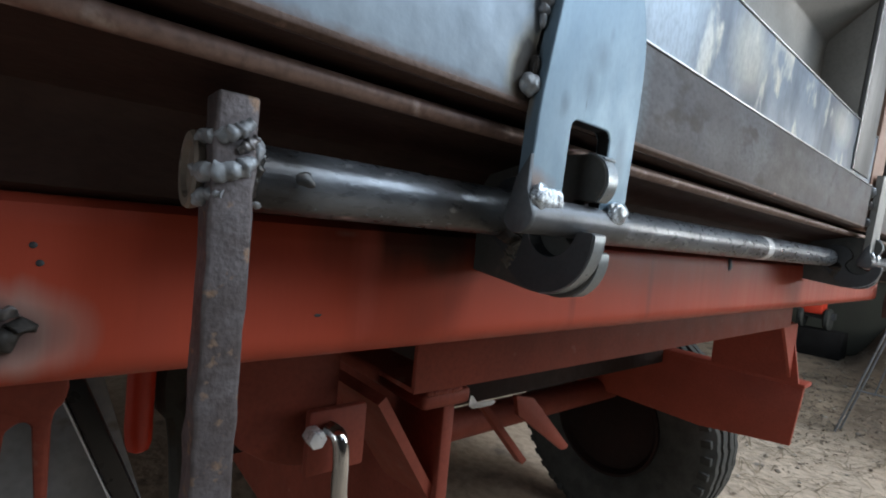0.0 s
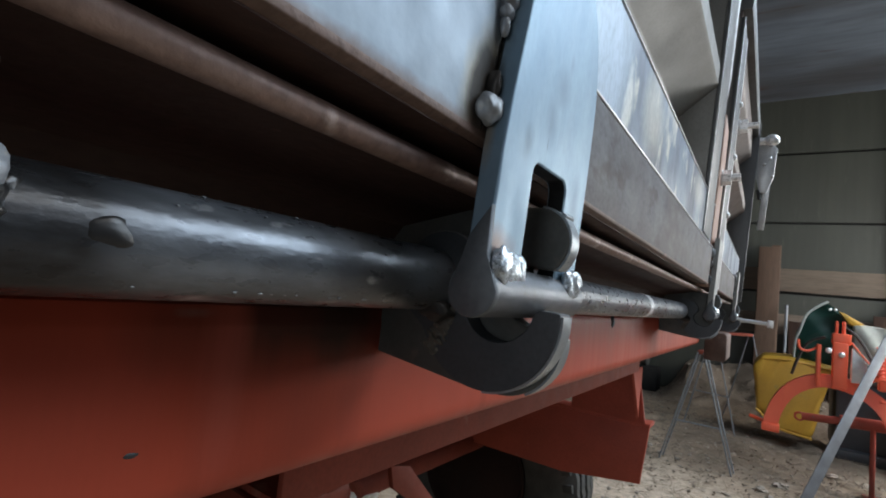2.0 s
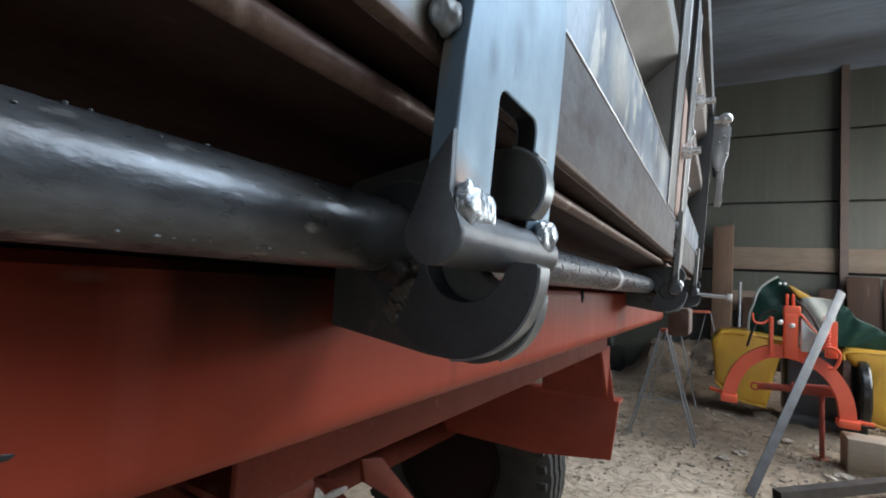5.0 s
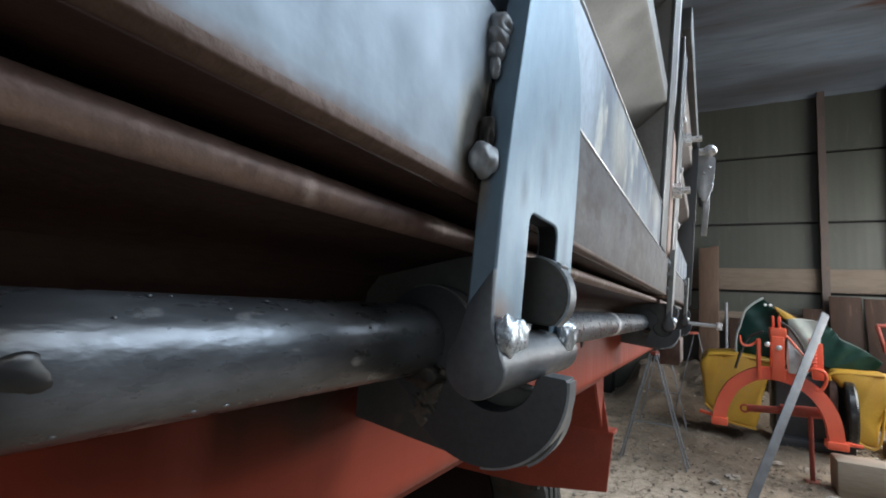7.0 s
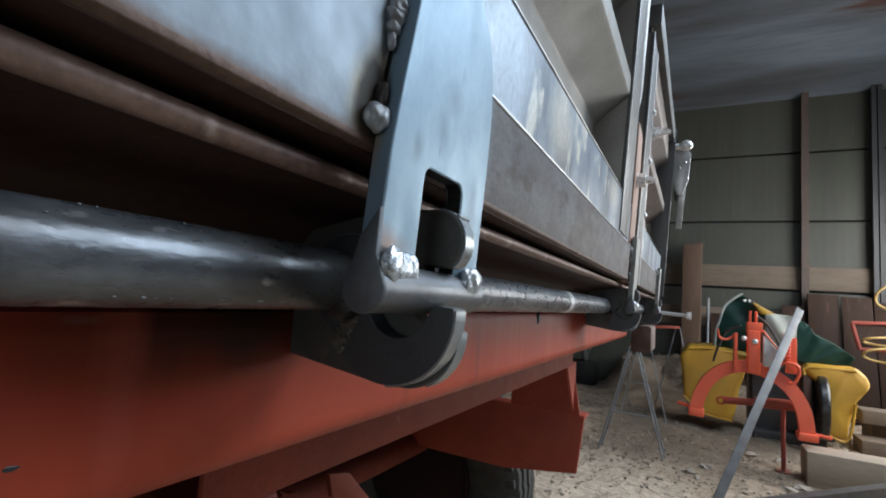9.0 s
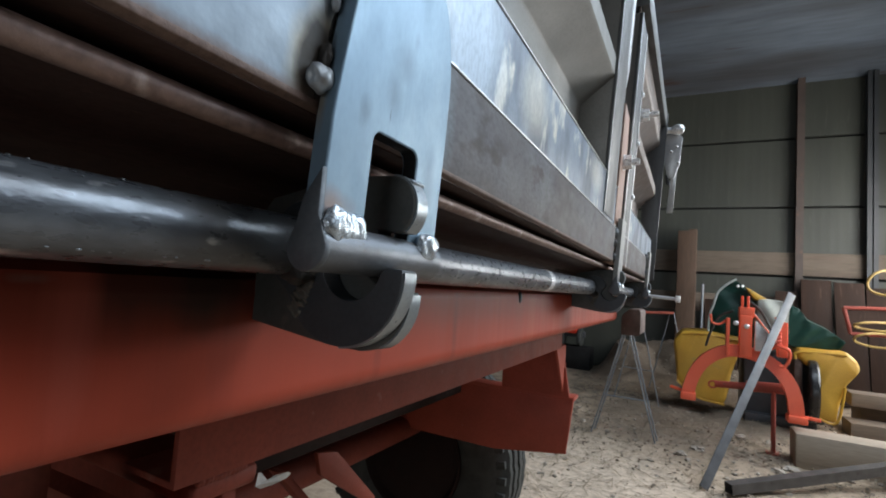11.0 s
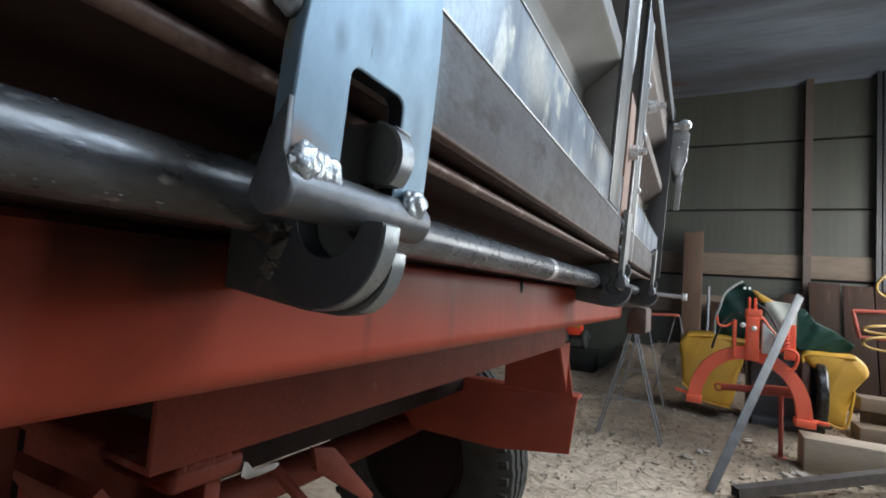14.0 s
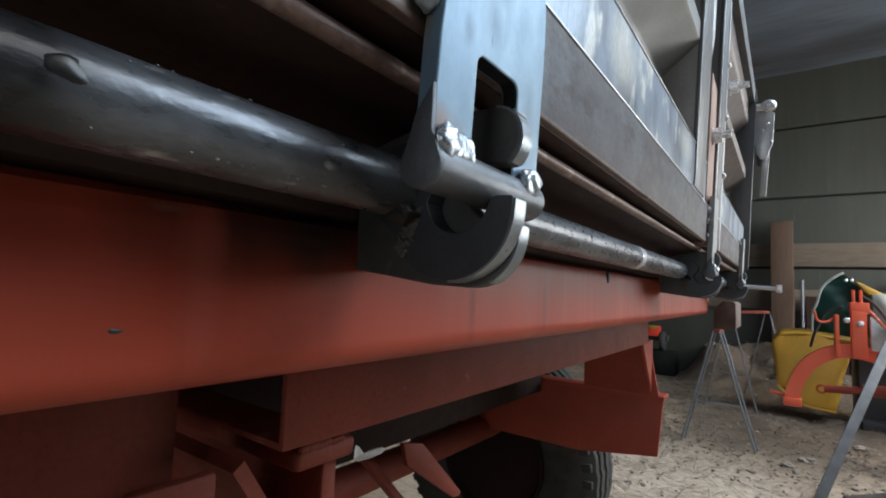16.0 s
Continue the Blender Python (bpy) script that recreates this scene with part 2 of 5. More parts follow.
CHROME = material("bright_zinc_steel", (0.90, 0.91, 0.92), (0.82, 0.83, 0.84), 40, 0.3, 0.5, fine=300, bump=0.05, grain=0.1)
GALV = material("galvanised_steel", (0.68, 0.70, 0.72), (0.54, 0.56, 0.58), 25, 0.34, 0.25, fine=200, bump=0.08)
PRIMER = material("orange_brown_primer", (0.46, 0.285, 0.215), (0.40, 0.24, 0.18), 15, 0.6, 0.0, fine=250, bump=0.1)
RUBBER = material("dusty_black_rubber", (0.028, 0.03, 0.028), (0.05, 0.052, 0.048), 18, 0.75, 0.0, c=(0.09, 0.09, 0.08), fine=160, bump=0.4, c_from=0.66)
BLACKPAINT = material("black_gloss_paint", (0.012, 0.012, 0.013), (0.02, 0.02, 0.02), 10, 0.3, 0.0, fine=200, bump=0.04)
# Rim paint made near-black to carry the shade under the bed.
SHADERIM = material("rim_paint_darkened_for_shade", (0.024, 0.012, 0.010), (0.018, 0.011, 0.010), 9, 0.8, 0.0, fine=150, bump=0.2, spec=0.2)
BRIGHTRED = material("bright_red_plastic", (0.74, 0.06, 0.027), (0.66, 0.052, 0.025), 10, 0.4, 0.0, fine=200, bump=0.03, grain=0.1)
ORANGE = material("orange_machine_paint", (0.95, 0.155, 0.075), (0.90, 0.135, 0.065), 9, 0.38, 0.0, c=(0.62, 0.11, 0.05), fine=180, bump=0.05, grain=0.12, c_from=0.68)
YELLOW = material("yellow_moulded_plastic", (0.53, 0.295, 0.03), (0.41, 0.225, 0.03), 3, 0.5, 0.0, c=(0.27, 0.20, 0.08), fine=90, bump=0.15, grain=0.25, c_from=0.66)
TARP = material("dark_green_tarpaulin", (0.005, 0.033, 0.024), (0.009, 0.047, 0.035), 8, 0.5, 0.0, fine=160, bump=0.2, grain=0.2, spec=0.3)
CANVAS = material("pale_grey_canvas", (0.36, 0.37, 0.33), (0.28, 0.29, 0.26), 9, 0.8, 0.0, c=(0.42, 0.36, 0.12), fine=200, bump=0.3, c_from=0.7)
PIPING = material("pale_edging_tape", (0.45, 0.50, 0.47), (0.36, 0.40, 0.38), 20, 0.6, 0.0)
WOOD = material("weathered_brown_timber", (0.095, 0.054, 0.034), (0.12, 0.072, 0.046), 5, 0.75, 0.0, c=(0.15, 0.09, 0.06), fine=70, bump=0.35, grain=0.35, stretch=(1, 1, 0.12))
PLANK = material("grey_brown_plank", (0.132, 0.10, 0.076), (0.165, 0.128, 0.098), 4, 0.8, 0.0, c=(0.15, 0.11, 0.085), fine=60, bump=0.35, grain=0.35, stretch=(0.12, 1, 1))
PALEWOOD = material("pale_sawn_timber", (0.42, 0.34, 0.26), (0.34, 0.28, 0.215), 5, 0.8, 0.0, c=(0.25, 0.20, 0.16), fine=80, bump=0.3, grain=0.25, stretch=(0.15, 1, 1))
REDBOARD = material("brown_board", (0.050, 0.027, 0.019), (0.036, 0.021, 0.016), 3, 0.75, 0.0, c=(0.075, 0.044, 0.031), fine=60, bump=0.2, grain=0.3, stretch=(3, 1, 0.3), spec=0.25)
FADEDRED = material("faded_dirty_red_paint", (0.36, 0.065, 0.042), (0.27, 0.055, 0.038), 9, 0.6, 0.0, c=(0.17, 0.10, 0.08), fine=150, bump=0.1)
CLADDING = material("grey_green_cladding_sheet", (0.054, 0.057, 0.045), (0.045, 0.047, 0.038), 1.6, 0.5, 0.0, c=(0.070, 0.073, 0.058), fine=45, bump=0.06, grain=0.08, stretch=(3, 1, 0.5), c_from=0.62)
INNERWALL = material("dark_inner_wall_board", (0.09, 0.08, 0.07), (0.065, 0.06, 0.055), 1.5, 0.8, 0.0, fine=30, bump=0.2)
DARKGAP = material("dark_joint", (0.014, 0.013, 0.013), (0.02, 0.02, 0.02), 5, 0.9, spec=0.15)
COLUMN = material("rusty_brown_column_paint", (0.085, 0.06, 0.05), (0.065, 0.047, 0.04), 6, 0.6, 0.0, c=(0.11, 0.065, 0.045), fine=90, bump=0.2)
DARKSTEEL = material("dark_grey_steel_paint", (0.035, 0.038, 0.042), (0.05, 0.052, 0.056), 6, 0.5, 0.0, fine=90, bump=0.1)
ROOF = material("dark_roof_sheet", (0.23, 0.265, 0.31), (0.10, 0.095, 0.095), 0.8, 0.5, 0.0, c=(0.12, 0.06, 0.045), fine=9, bump=0.12, grain=0.3, stretch=(0.35, 2.2, 1), spread=(0.36, 0.66), c_from=0.62)
# Spots are soil tones, except the far bank's, which paints its shade.
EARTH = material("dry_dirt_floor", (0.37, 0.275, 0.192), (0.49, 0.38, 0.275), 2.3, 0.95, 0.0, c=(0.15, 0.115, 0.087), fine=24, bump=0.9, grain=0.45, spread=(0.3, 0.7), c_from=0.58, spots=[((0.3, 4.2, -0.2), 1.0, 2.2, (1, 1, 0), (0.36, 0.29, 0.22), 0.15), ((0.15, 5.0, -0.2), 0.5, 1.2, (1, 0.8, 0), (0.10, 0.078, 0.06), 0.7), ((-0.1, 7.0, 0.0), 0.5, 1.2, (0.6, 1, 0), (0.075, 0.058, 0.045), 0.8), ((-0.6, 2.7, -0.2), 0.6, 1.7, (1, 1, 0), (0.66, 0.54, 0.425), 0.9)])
STONE = material("pale_rubble_stone", (0.40, 0.35, 0.295), (0.29, 0.25, 0.21), 3, 0.9, 0.0, c=(0.50, 0.47, 0.42), fine=40, bump=0.4)
STRAW = material("dry_straw_litter", (0.30, 0.24, 0.16), (0.20, 0.155, 0.11), 4, 0.9, 0.0, fine=60)
LEAFLITTER = material("dark_dry_litter", (0.165, 0.125, 0.092), (0.26, 0.205, 0.155), 3, 0.9, 0.0, c=(0.085, 0.063, 0.047), fine=50, c_from=0.58)
PAPER = material("torn_white_paper", (0.82, 0.81, 0.77), (0.70, 0.69, 0.65), 40, 0.85, 0.0, fine=200, bump=0.1)
HOSE = material("yellow_hose_rubber", (0.52, 0.36, 0.12), (0.42, 0.28, 0.10), 9, 0.5, 0.0, fine=90)


# ---- mesh tools ----
def part(name, bm, mat, parent=None, label="", smooth=True, sharp=32):
    me = bpy.data.meshes.new(name)
    bmesh.ops.recalc_face_normals(bm, faces=bm.faces)
    bm.to_mesh(me)
    bm.free()
    me.materials.append(mat)
    if smooth:
        for p in me.polygons:
            p.use_smooth = True
        me.set_sharp_from_angle(angle=radians(80 if name.startswith("weld") else sharp))
    ob = new(name, me)
    if parent:
        ob.parent = parent
    if label:
        tagged(ob, label)
    return ob


def thing(name, label, category, at=(0, 0, 0), group="", kind=""):
    e = new(name)
    e.location = at
    e.empty_display_size = 0.05
    return tagged(e, label, category, group, kind)


def add(bm, other):
    """Adds the mesh of other to bm."""
    me = bpy.data.meshes.new("scratch")
    other.to_mesh(me)
    other.free()
    bm.from_mesh(me)
    bpy.data.meshes.remove(me)
    return bm


def soften(bm, w, seg=2, angle=30):
    es = [e for e in bm.edges if len(e.link_faces) == 2 and e.calc_face_angle(0) > radians(angle)]
    if es and w:
        bmesh.ops.bevel(bm, geom=es, offset=w, segments=seg, profile=0.5, affect="EDGES", clamp_overlap=True)
    return bm


def box(x0, x1, y0, y1, z0, z1, bev=0.0, seg=2):
    bm = bmesh.new()
    bmesh.ops.create_cube(bm, size=1)
    for v in bm.verts:
        v.co = Vector(((x0 + x1) / 2 + v.co.x * (x1 - x0), (y0 + y1) / 2 + v.co.y * (y1 - y0), (z0 + z1) / 2 + v.co.z * (z1 - z0)))
    return soften(bm, bev, seg)


def prism(poly, axis, a, b, bev=0.0, seg=2, angle=30):
    """A polygon drawn in the two other axes (in their order), drawn out along an axis from a to b."""
    bm = bmesh.new()

    def at(p, d):
        return {"x": (d, p[0], p[1]), "y": (p[0], d, p[1]), "z": (p[0], p[1], d)}[axis]
    lo = [bm.verts.new(at(p, a)) for p in poly]
    hi = [bm.verts.new(at(p, b)) for p in poly]
    n = len(poly)
    bm.faces.new(lo)
    bm.faces.new(hi[::-1])
    for i in range(n):
        bm.faces.new((lo[i], hi[i], hi[(i + 1) % n], lo[(i + 1) % n]))
    bmesh.ops.recalc_face_normals(bm, faces=bm.faces)
    return soften(bm, bev, seg, angle)


def arc(cx, cz, r, a0, a1, n=10):
    return [(cx + r * math.cos(radians(a0 + (a1 - a0) * i / n)), cz + r * math.sin(radians(a0 + (a1 - a0) * i / n))) for i in range(n + 1)]


def tube(points, r, seg=12, closed=False):
    """A round bar along points; r is one radius or one for each point."""
    bm = bmesh.new()
    pts = [Vector(p) for p in points]
    rs = r if isinstance(r, (list, tuple)) else [r] * len(pts)
    rings = []
    side = None
    for i, p in enumerate(pts):
        d = (pts[min(i + 1, len(pts) - 1)] - pts[max(i - 1, 0)]).normalized()
        if closed:
            d = (pts[(i + 1) % len(pts)] - pts[i - 1]).normalized()
        if side is None:
            side = d.orthogonal().normalized()
        side = (side - d * side.dot(d)).normalized()
        up = d.cross(side)
        rings.append([bm.verts.new(p + (side * math.cos(k * 2 * math.pi / seg) + up * math.sin(k * 2 * math.pi / seg)) * rs[i]) for k in range(seg)])
    for i in range(len(rings) - (0 if closed else 1)):
        a, b = rings[i], rings[(i + 1) % len(rings)]
        for k in range(seg):
            bm.faces.new((a[k], a[(k + 1) % seg], b[(k + 1) % seg], b[k]))
    if not closed:
        bm.faces.new(rings[0][::-1])
        bm.faces.new(rings[-1])
    return bm


def smooth_path(points, n=6):
    """A smooth curve through points."""
    p = [Vector(q) for q in points]
    p = [p[0] * 2 - p[1], *p, p[-1] * 2 - p[-2]]
    out = []
    for i in range(1, len(p) - 2):
        for k in range(n):
            u = k / n
            out.append(0.5 * (2 * p[i] + (p[i + 1] - p[i - 1]) * u + (2 * p[i - 1] - 5 * p[i] + 4 * p[i + 1] - p[i + 2]) * u * u + (3 * p[i] - p[i - 1] - 3 * p[i + 1] + p[i + 2]) * u ** 3))
    return [*out, p[-2]]


def bar(a, b, w, h, up=(0, 0, 1), bev=0.0):
    """A square bar from a to b, w wide and h high."""
    a, b = Vector(a), Vector(b)
    d = (b - a).normalized()
    s = d.cross(Vector(up)).normalized()
    u = s.cross(d)
    bm = bmesh.new()
    vs = [bm.verts.new(e + s * (w / 2 * i) + u * (h / 2 * j)) for e in (a, b) for i, j in ((-1, -1), (1, -1), (1, 1), (-1, 1))]
    for f in ((0, 1, 2, 3), (7, 6, 5, 4), (0, 4, 5, 1), (1, 5, 6, 2), (2, 6, 7, 3), (3, 7, 4, 0)):
        bm.faces.new([vs[i] for i in f])
    bmesh.ops.recalc_face_normals(bm, faces=bm.faces)
    return soften(bm, bev)


def lump(at, r, squash=(1, 1, 1), rough=0.15, seed=0.0, level=3):
    """A knobbly blob."""
    bm = bmesh.new()
    bmesh.ops.create_icosphere(bm, subdivisions=level, radius=1)
    for v in bm.verts:
        k = 1 + rough * noise.noise(v.co * 1.7 + Vector((seed, seed * 2, 0)))
        v.co = Vector(at) + Vector([v.co[i] * squash[i] * r * k for i in range(3)])
    return bm


def blob(balls, seed=0.0):
    """Overlapping drops of weld, uneven."""
    bm = bmesh.new()
    for k, (at, r) in enumerate(balls):
        b = bmesh.new()
        bmesh.ops.create_icosphere(b, subdivisions=3, radius=1)
        for v in b.verts:
            q = v.co * 1.4 + Vector((seed * 3 + k * 1.9, k * 2.7, seed))
            n = 1 + 0.28 * noise.noise(q) + 0.12 * noise.noise(q * 2.6) + 0.05 * noise.noise(q * 6)
            v.co = Vector(at) + Vector((v.co.x * 0.85, v.co.y * 1.05, v.co.z * 0.9)) * r * n
        add(bm, b)
    return bm


def lathe(profile, axis, centre, seg=24, closed=False):
    """Turns (radius, along) points about an axis through centre."""
    bm = bmesh.new()
    rings = []
    for r, d in profile:
        ring = []
        for k in range(seg):
            c, s = r * math.cos(2 * math.pi * k / seg), r * math.sin(2 * math.pi * k / seg)
            v = {"x": (d, c, s), "y": (s, d, c), "z": (c, s, d)}[axis]
            ring.append(bm.verts.new(Vector(centre) + Vector(v)))
        rings.append(ring)
    m = len(rings)
    for i in range(m if closed else m - 1):
        a, b = rings[i], rings[(i + 1) % m]
        for k in range(seg):
            bm.faces.new((a[k], a[(k + 1) % seg], b[(k + 1) % seg], b[k]))
    if not closed:
        for ring in (rings[0], rings[-1]):
            bm.faces.new(ring)
    return bm


def leaned(bm):
    """Leans a piece of the tailgate outward."""
    for v in bm.verts:
        v.co.x += LEAN * (v.co.z - 1.0)
    return bm


def bead(y0, y1, z, r, seed, out=0.55):
    """A weld bead along y: a flattened run with ripples, fatter where it began."""
    n = 64
    rnd = random.Random(seed)
    off = rnd.uniform(0, 50)
    pts, rs = [], []
    for k in range(n + 1):
        u = k / n
        ripple = 0.16 * abs(math.sin(u * (y1 - y0) / 0.0046 * math.pi + 0.5 * noise.noise(Vector((u * 5, off, 0)))))
        body = math.sqrt(max(0.02, 1 - (2 * u - 1) ** 6))
        rs.append(r * body * (0.82 + ripple + 0.30 * (1 - u) ** 3 + 0.16 * noise.noise(Vector((u * 7, off, 3)))))
        pts.append(Vector((0, y0 + (y1 - y0) * u, z + 0.0012 * noise.noise(Vector((u * 6, off, 9))))))
    bm = tube(pts, rs, 20)
    for v in bm.verts:
        v.co.x = v.co.x * out + 0.0005 * noise.noise(v.co * 300 + Vector((off, 0, 0)))
        v.co.z += 0.0007 * noise.noise(v.co * 240 + Vector((0, off, 0)))
    return bm


# ---- shed ----
def ground_height(x, y):
    """Uneven dirt, rubble farther in, and a bank against the far wall."""
    p = Vector((x, y, 0))
    h = 0.035 * noise.noise(p * 0.7) + 0.016 * noise.noise(p * 2.6) + 0.010 * noise.noise(p * 7.0)
    rubble = max(0.0, min(1.0, (y - 3.4) / 1.5)) * max(0.0, min(1, (x + 1.5) / 1.0))
    h += rubble * (0.05 * abs(noise.noise(p * 3.2)) + 0.022 * noise.noise(p * 8) + 0.012 * noise.noise(p * 15))
    bank = max(0.0, min(1.0, (y - 5.9) / 1.6)) * max(0.0, min(1.0, (1.2 - x) / 0.9)) * max(0.0, min(1.0, (x + 1.15) / 0.4))
    return GROUND - 0.01 + h + bank * bank * (3 - 2 * bank) * (0.46 + 0.25 * noise.noise(p * 2.1) + 0.06 * noise.noise(p * 9))


def ground_sheet():
    bm = bmesh.new()
    xs = sorted({round(v, 3) for v in [*np.arange(-2.5, 3.6, 0.06), *np.arange(-9, 9, 0.6), -400, -120, -40, -18, 18, 40, 120, 400]})
    ys = sorted({round(v, 3) for v in [*np.arange(1.0, 7.9, 0.06), *np.arange(-9, 12, 0.6), -400, -120, -40, -18, 18, 40, 120, 400]})
    grid = [[bm.verts.new((x, y, GROUND - 0.01 if max(abs(x), abs(y)) > 9 else ground_height(x, y))) for x in xs] for y in ys]
    for j in range(len(ys) - 1):
        for i in range(len(xs) - 1):
            bm.faces.new((grid[j][i], grid[j][i + 1], grid[j + 1][i + 1], grid[j + 1][i]))
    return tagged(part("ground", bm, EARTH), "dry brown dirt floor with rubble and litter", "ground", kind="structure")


ground_sheet()

WY = 7.9
wall_north = tagged(part("wall_north", box(-7, 3.0, WY + 0.02, WY + 0.2, GROUND - 0.2, 4.2), DARKGAP), "shed wall of grey-green cladding sheets with dark joints", "wall", kind="structure")


def cladding_row(z0, z1):
    """One long profiled sheet: shallow upright ribs every ten centimetres."""
    front = []
    for k in range(99):
        x = -7.0 + 0.1 * k
        front += [(x, WY - 0.017), (x + 0.050, WY - 0.017), (x + 0.070, WY - 0.0180), (x + 0.080, WY - 0.0180)]
    return prism([*front, (2.9, WY - 0.017), (2.9, WY + 0.019), (-7.0, WY + 0.019)], "z", z0, z1)


for z0, z1 in ((GROUND, 1.346), (1.378, 2.312), (2.346, 3.292), (3.326, 4.2)):
    part("cladding_sheet", cladding_row(z0, z1), CLADDING, wall_north)

# walls out of sight, kept dark so that little light bounces back
for name, a in (("wall_west", (-7.2, -7.0, -6.2, WY + 0.2)), ("wall_south", (-7.2, -1.4, -6.2, -6.0))):
    tagged(part(name, box(*a, GROUND - 0.2, 4.2), INNERWALL), "plain dark shed wall", "wall", kind="structure")
# unseen front walls, sized to set how much light comes in
for y0, y1, z0, z1, words in ((-6.2, WY + 0.2, GROUND - 0.2, 0.9, "unseen low dark wall along the shed front"), (-6.2, -0.05, 0.9, 2.2, "unseen dark wall keeping front light out"), (-0.05, 3.7, 0.9, 1.9, "unseen low dark wall below the front lamp"), (3.7, WY + 0.2, 2.68, 4.5, "unseen dark lintel trimming the side lamp"), (7.1, WY + 0.2, 0.9, 2.68, "unseen dark wall beside the side lamp")):
    tagged(part("wall_east", box(2.95, 3.15, y0, y1, z0, z1), INNERWALL), words, "wall", kind="structure")
# unseen wall added to block front light from the left
tagged(part("wall_light_block", box(1.85, 3.15, -6.2, -0.05, 2.2, 4.8), INNERWALL), "unseen dark wall blocking front light from the left", "wall", kind="structure")
# unseen wall piece closing the gap above the added fill lamp
tagged(part("south_wall_upper", box(-1.4, 3.0, -6.2, -6.0, 2.85, 4.6), INNERWALL), "unseen dark wall above the south fill lamp", "wall", kind="structure")


def roof_sheet():
    bm = bmesh.new()
    for y0, z0, y1, z1 in ((WY + 0.3, 4.06, 0.2, 5.3), (0.2, 5.3, -7.3, 4.06)):
        n = 60
        prev = None
        for i in range(n + 1):
            x = -7.4 + 8.4 * i / n
            d = 0.0
            a, b = bm.verts.new((x, y0, z0 + d)), bm.verts.new((x, y1, z1 + d))
            if prev:
                bm.faces.new((prev[0], a, b, prev[1]))
            prev = (a, b)
    a, b = 4.06, 4.06 + (WY + 0.3 - 3.72) * 1.24 / 8.0
    bm.faces.new([bm.verts.new(p) for p in ((1.0, WY + 0.3, a), (3.2, WY + 0.3, a), (3.2, 3.72, b), (1.0, 3.72, b))])
    bmesh.ops.solidify(bm, geom=bm.faces[:], thickness=0.03)
    return tagged(part("ceiling", bm, ROOF, smooth=False), "dark shed roof of profiled sheets", "roof", kind="structure")


roof_sheet()


def steel_column(x, w, mat, label):
    bm = box(x - w / 2, x + w / 2, WY - 0.16, WY - 0.15, GROUND, 4.3)
    add(bm, box(x - w / 2, x + w / 2, WY - 0.05, WY - 0.04, GROUND, 4.3))
    add(bm, box(x - 0.005, x + 0.005, WY - 0.15, WY - 0.05, GROUND, 4.3))
    return tagged(part("steel_column", bm, mat), label, "column", "columns along the wall", kind="structure")


steel_column(1.42, 0.085, COLUMN, "rusty brown steel column against the cladding")
steel_column(2.15, 0.05, DARKSTEEL, "slim dark grey steel column against the cladding")
steel_column(2.215, 0.05, DARKSTEEL, "slim dark grey steel column against the cladding")

tagged(part("wall_plank", box(-1.2, 4.5, WY - 0.075, WY - 0.03, 1.38, 1.69, 0.004), PLANK), "wide grey-brown plank fixed along the wall", "plank")
tagged(part("wall_plank", box(-1.2, 1.35, WY - 0.075, WY - 0.03, 0.79, 1.07, 0.004), PLANK), "lower grey-brown plank fixed along the wall", "plank")
tagged(part("timber_post", box(-0.05, 0.19, WY - 0.42, WY - 0.24, GROUND, 1.94, 0.01), WOOD), "upright weathered brown timber post by the wall", "timber")
tagged(part("post_offcut", box(0.09, 0.2, WY - 0.24, WY - 0.16, GROUND, 1.99, 0.008), WOOD), "brown timber board standing behind the post", "timber")

# ---- trailer ----
trailer = thing("tipping_trailer", "tipping trailer with red-oxide frame and bare steel tailgate", "trailer", (0, 0, 0))

# cross beam of the bed: an open channel with rounded corners
beam_profile = [(-0.17, 0.849), (-0.112, 0.8485), *arc(-0.1105, 0.8630, 0.0145, -85, 0, 8), (-0.096, 0.866), (-0.096, 0.920), (-0.096, 0.922), (-0.098, 0.929), (-0.104, 0.933), (-0.17, 0.933), (-0.17, 0.927), (-0.106, 0.927), (-0.102, 0.921), (-0.102, 0.866), (-0.112, 0.856), (-0.17, 0.856)]
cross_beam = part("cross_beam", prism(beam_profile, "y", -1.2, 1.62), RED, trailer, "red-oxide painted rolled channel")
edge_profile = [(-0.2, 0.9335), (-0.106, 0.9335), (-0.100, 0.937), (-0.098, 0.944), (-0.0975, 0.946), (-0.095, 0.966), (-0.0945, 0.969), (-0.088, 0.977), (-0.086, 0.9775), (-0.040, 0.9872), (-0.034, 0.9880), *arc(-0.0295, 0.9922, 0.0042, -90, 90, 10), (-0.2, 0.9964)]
part("bed_edge", prism(edge_profile, "y", -1.2, 1.8), SHADEDSCALE, trailer, "rusty rolled edge of the bed")
nose = [*arc(-0.0295, 0.9922, 0.0046, -125, 105, 14), *arc(-0.0295, 0.9922, 0.0036, 105, -125, 14)]
part("worn_nose", prism(nose, "y", -1.2, 1.8), NOSE, trailer, "scuffed brown nose of the bed edge", True, 60)
# added filler; keeps sky from showing through the gap
part("gap_filler", box(-0.12, -0.056, -1.2, 1.8, 0.9968, 1.07), DARKGAP, trailer, "added dark filler closing the gap behind the tailgate")
part("bed_floor", box(-3.6, -0.2, -1.2, 1.8, 0.93, 0.99), RUST, trailer)
UNDER = Vector((0.010, 0.003, 0.021))


def under(bm):
    """Sets a piece of the under-frame at its place below the beam."""
    bmesh.ops.translate(bm, verts=bm.verts, vec=UNDER)
    return bm


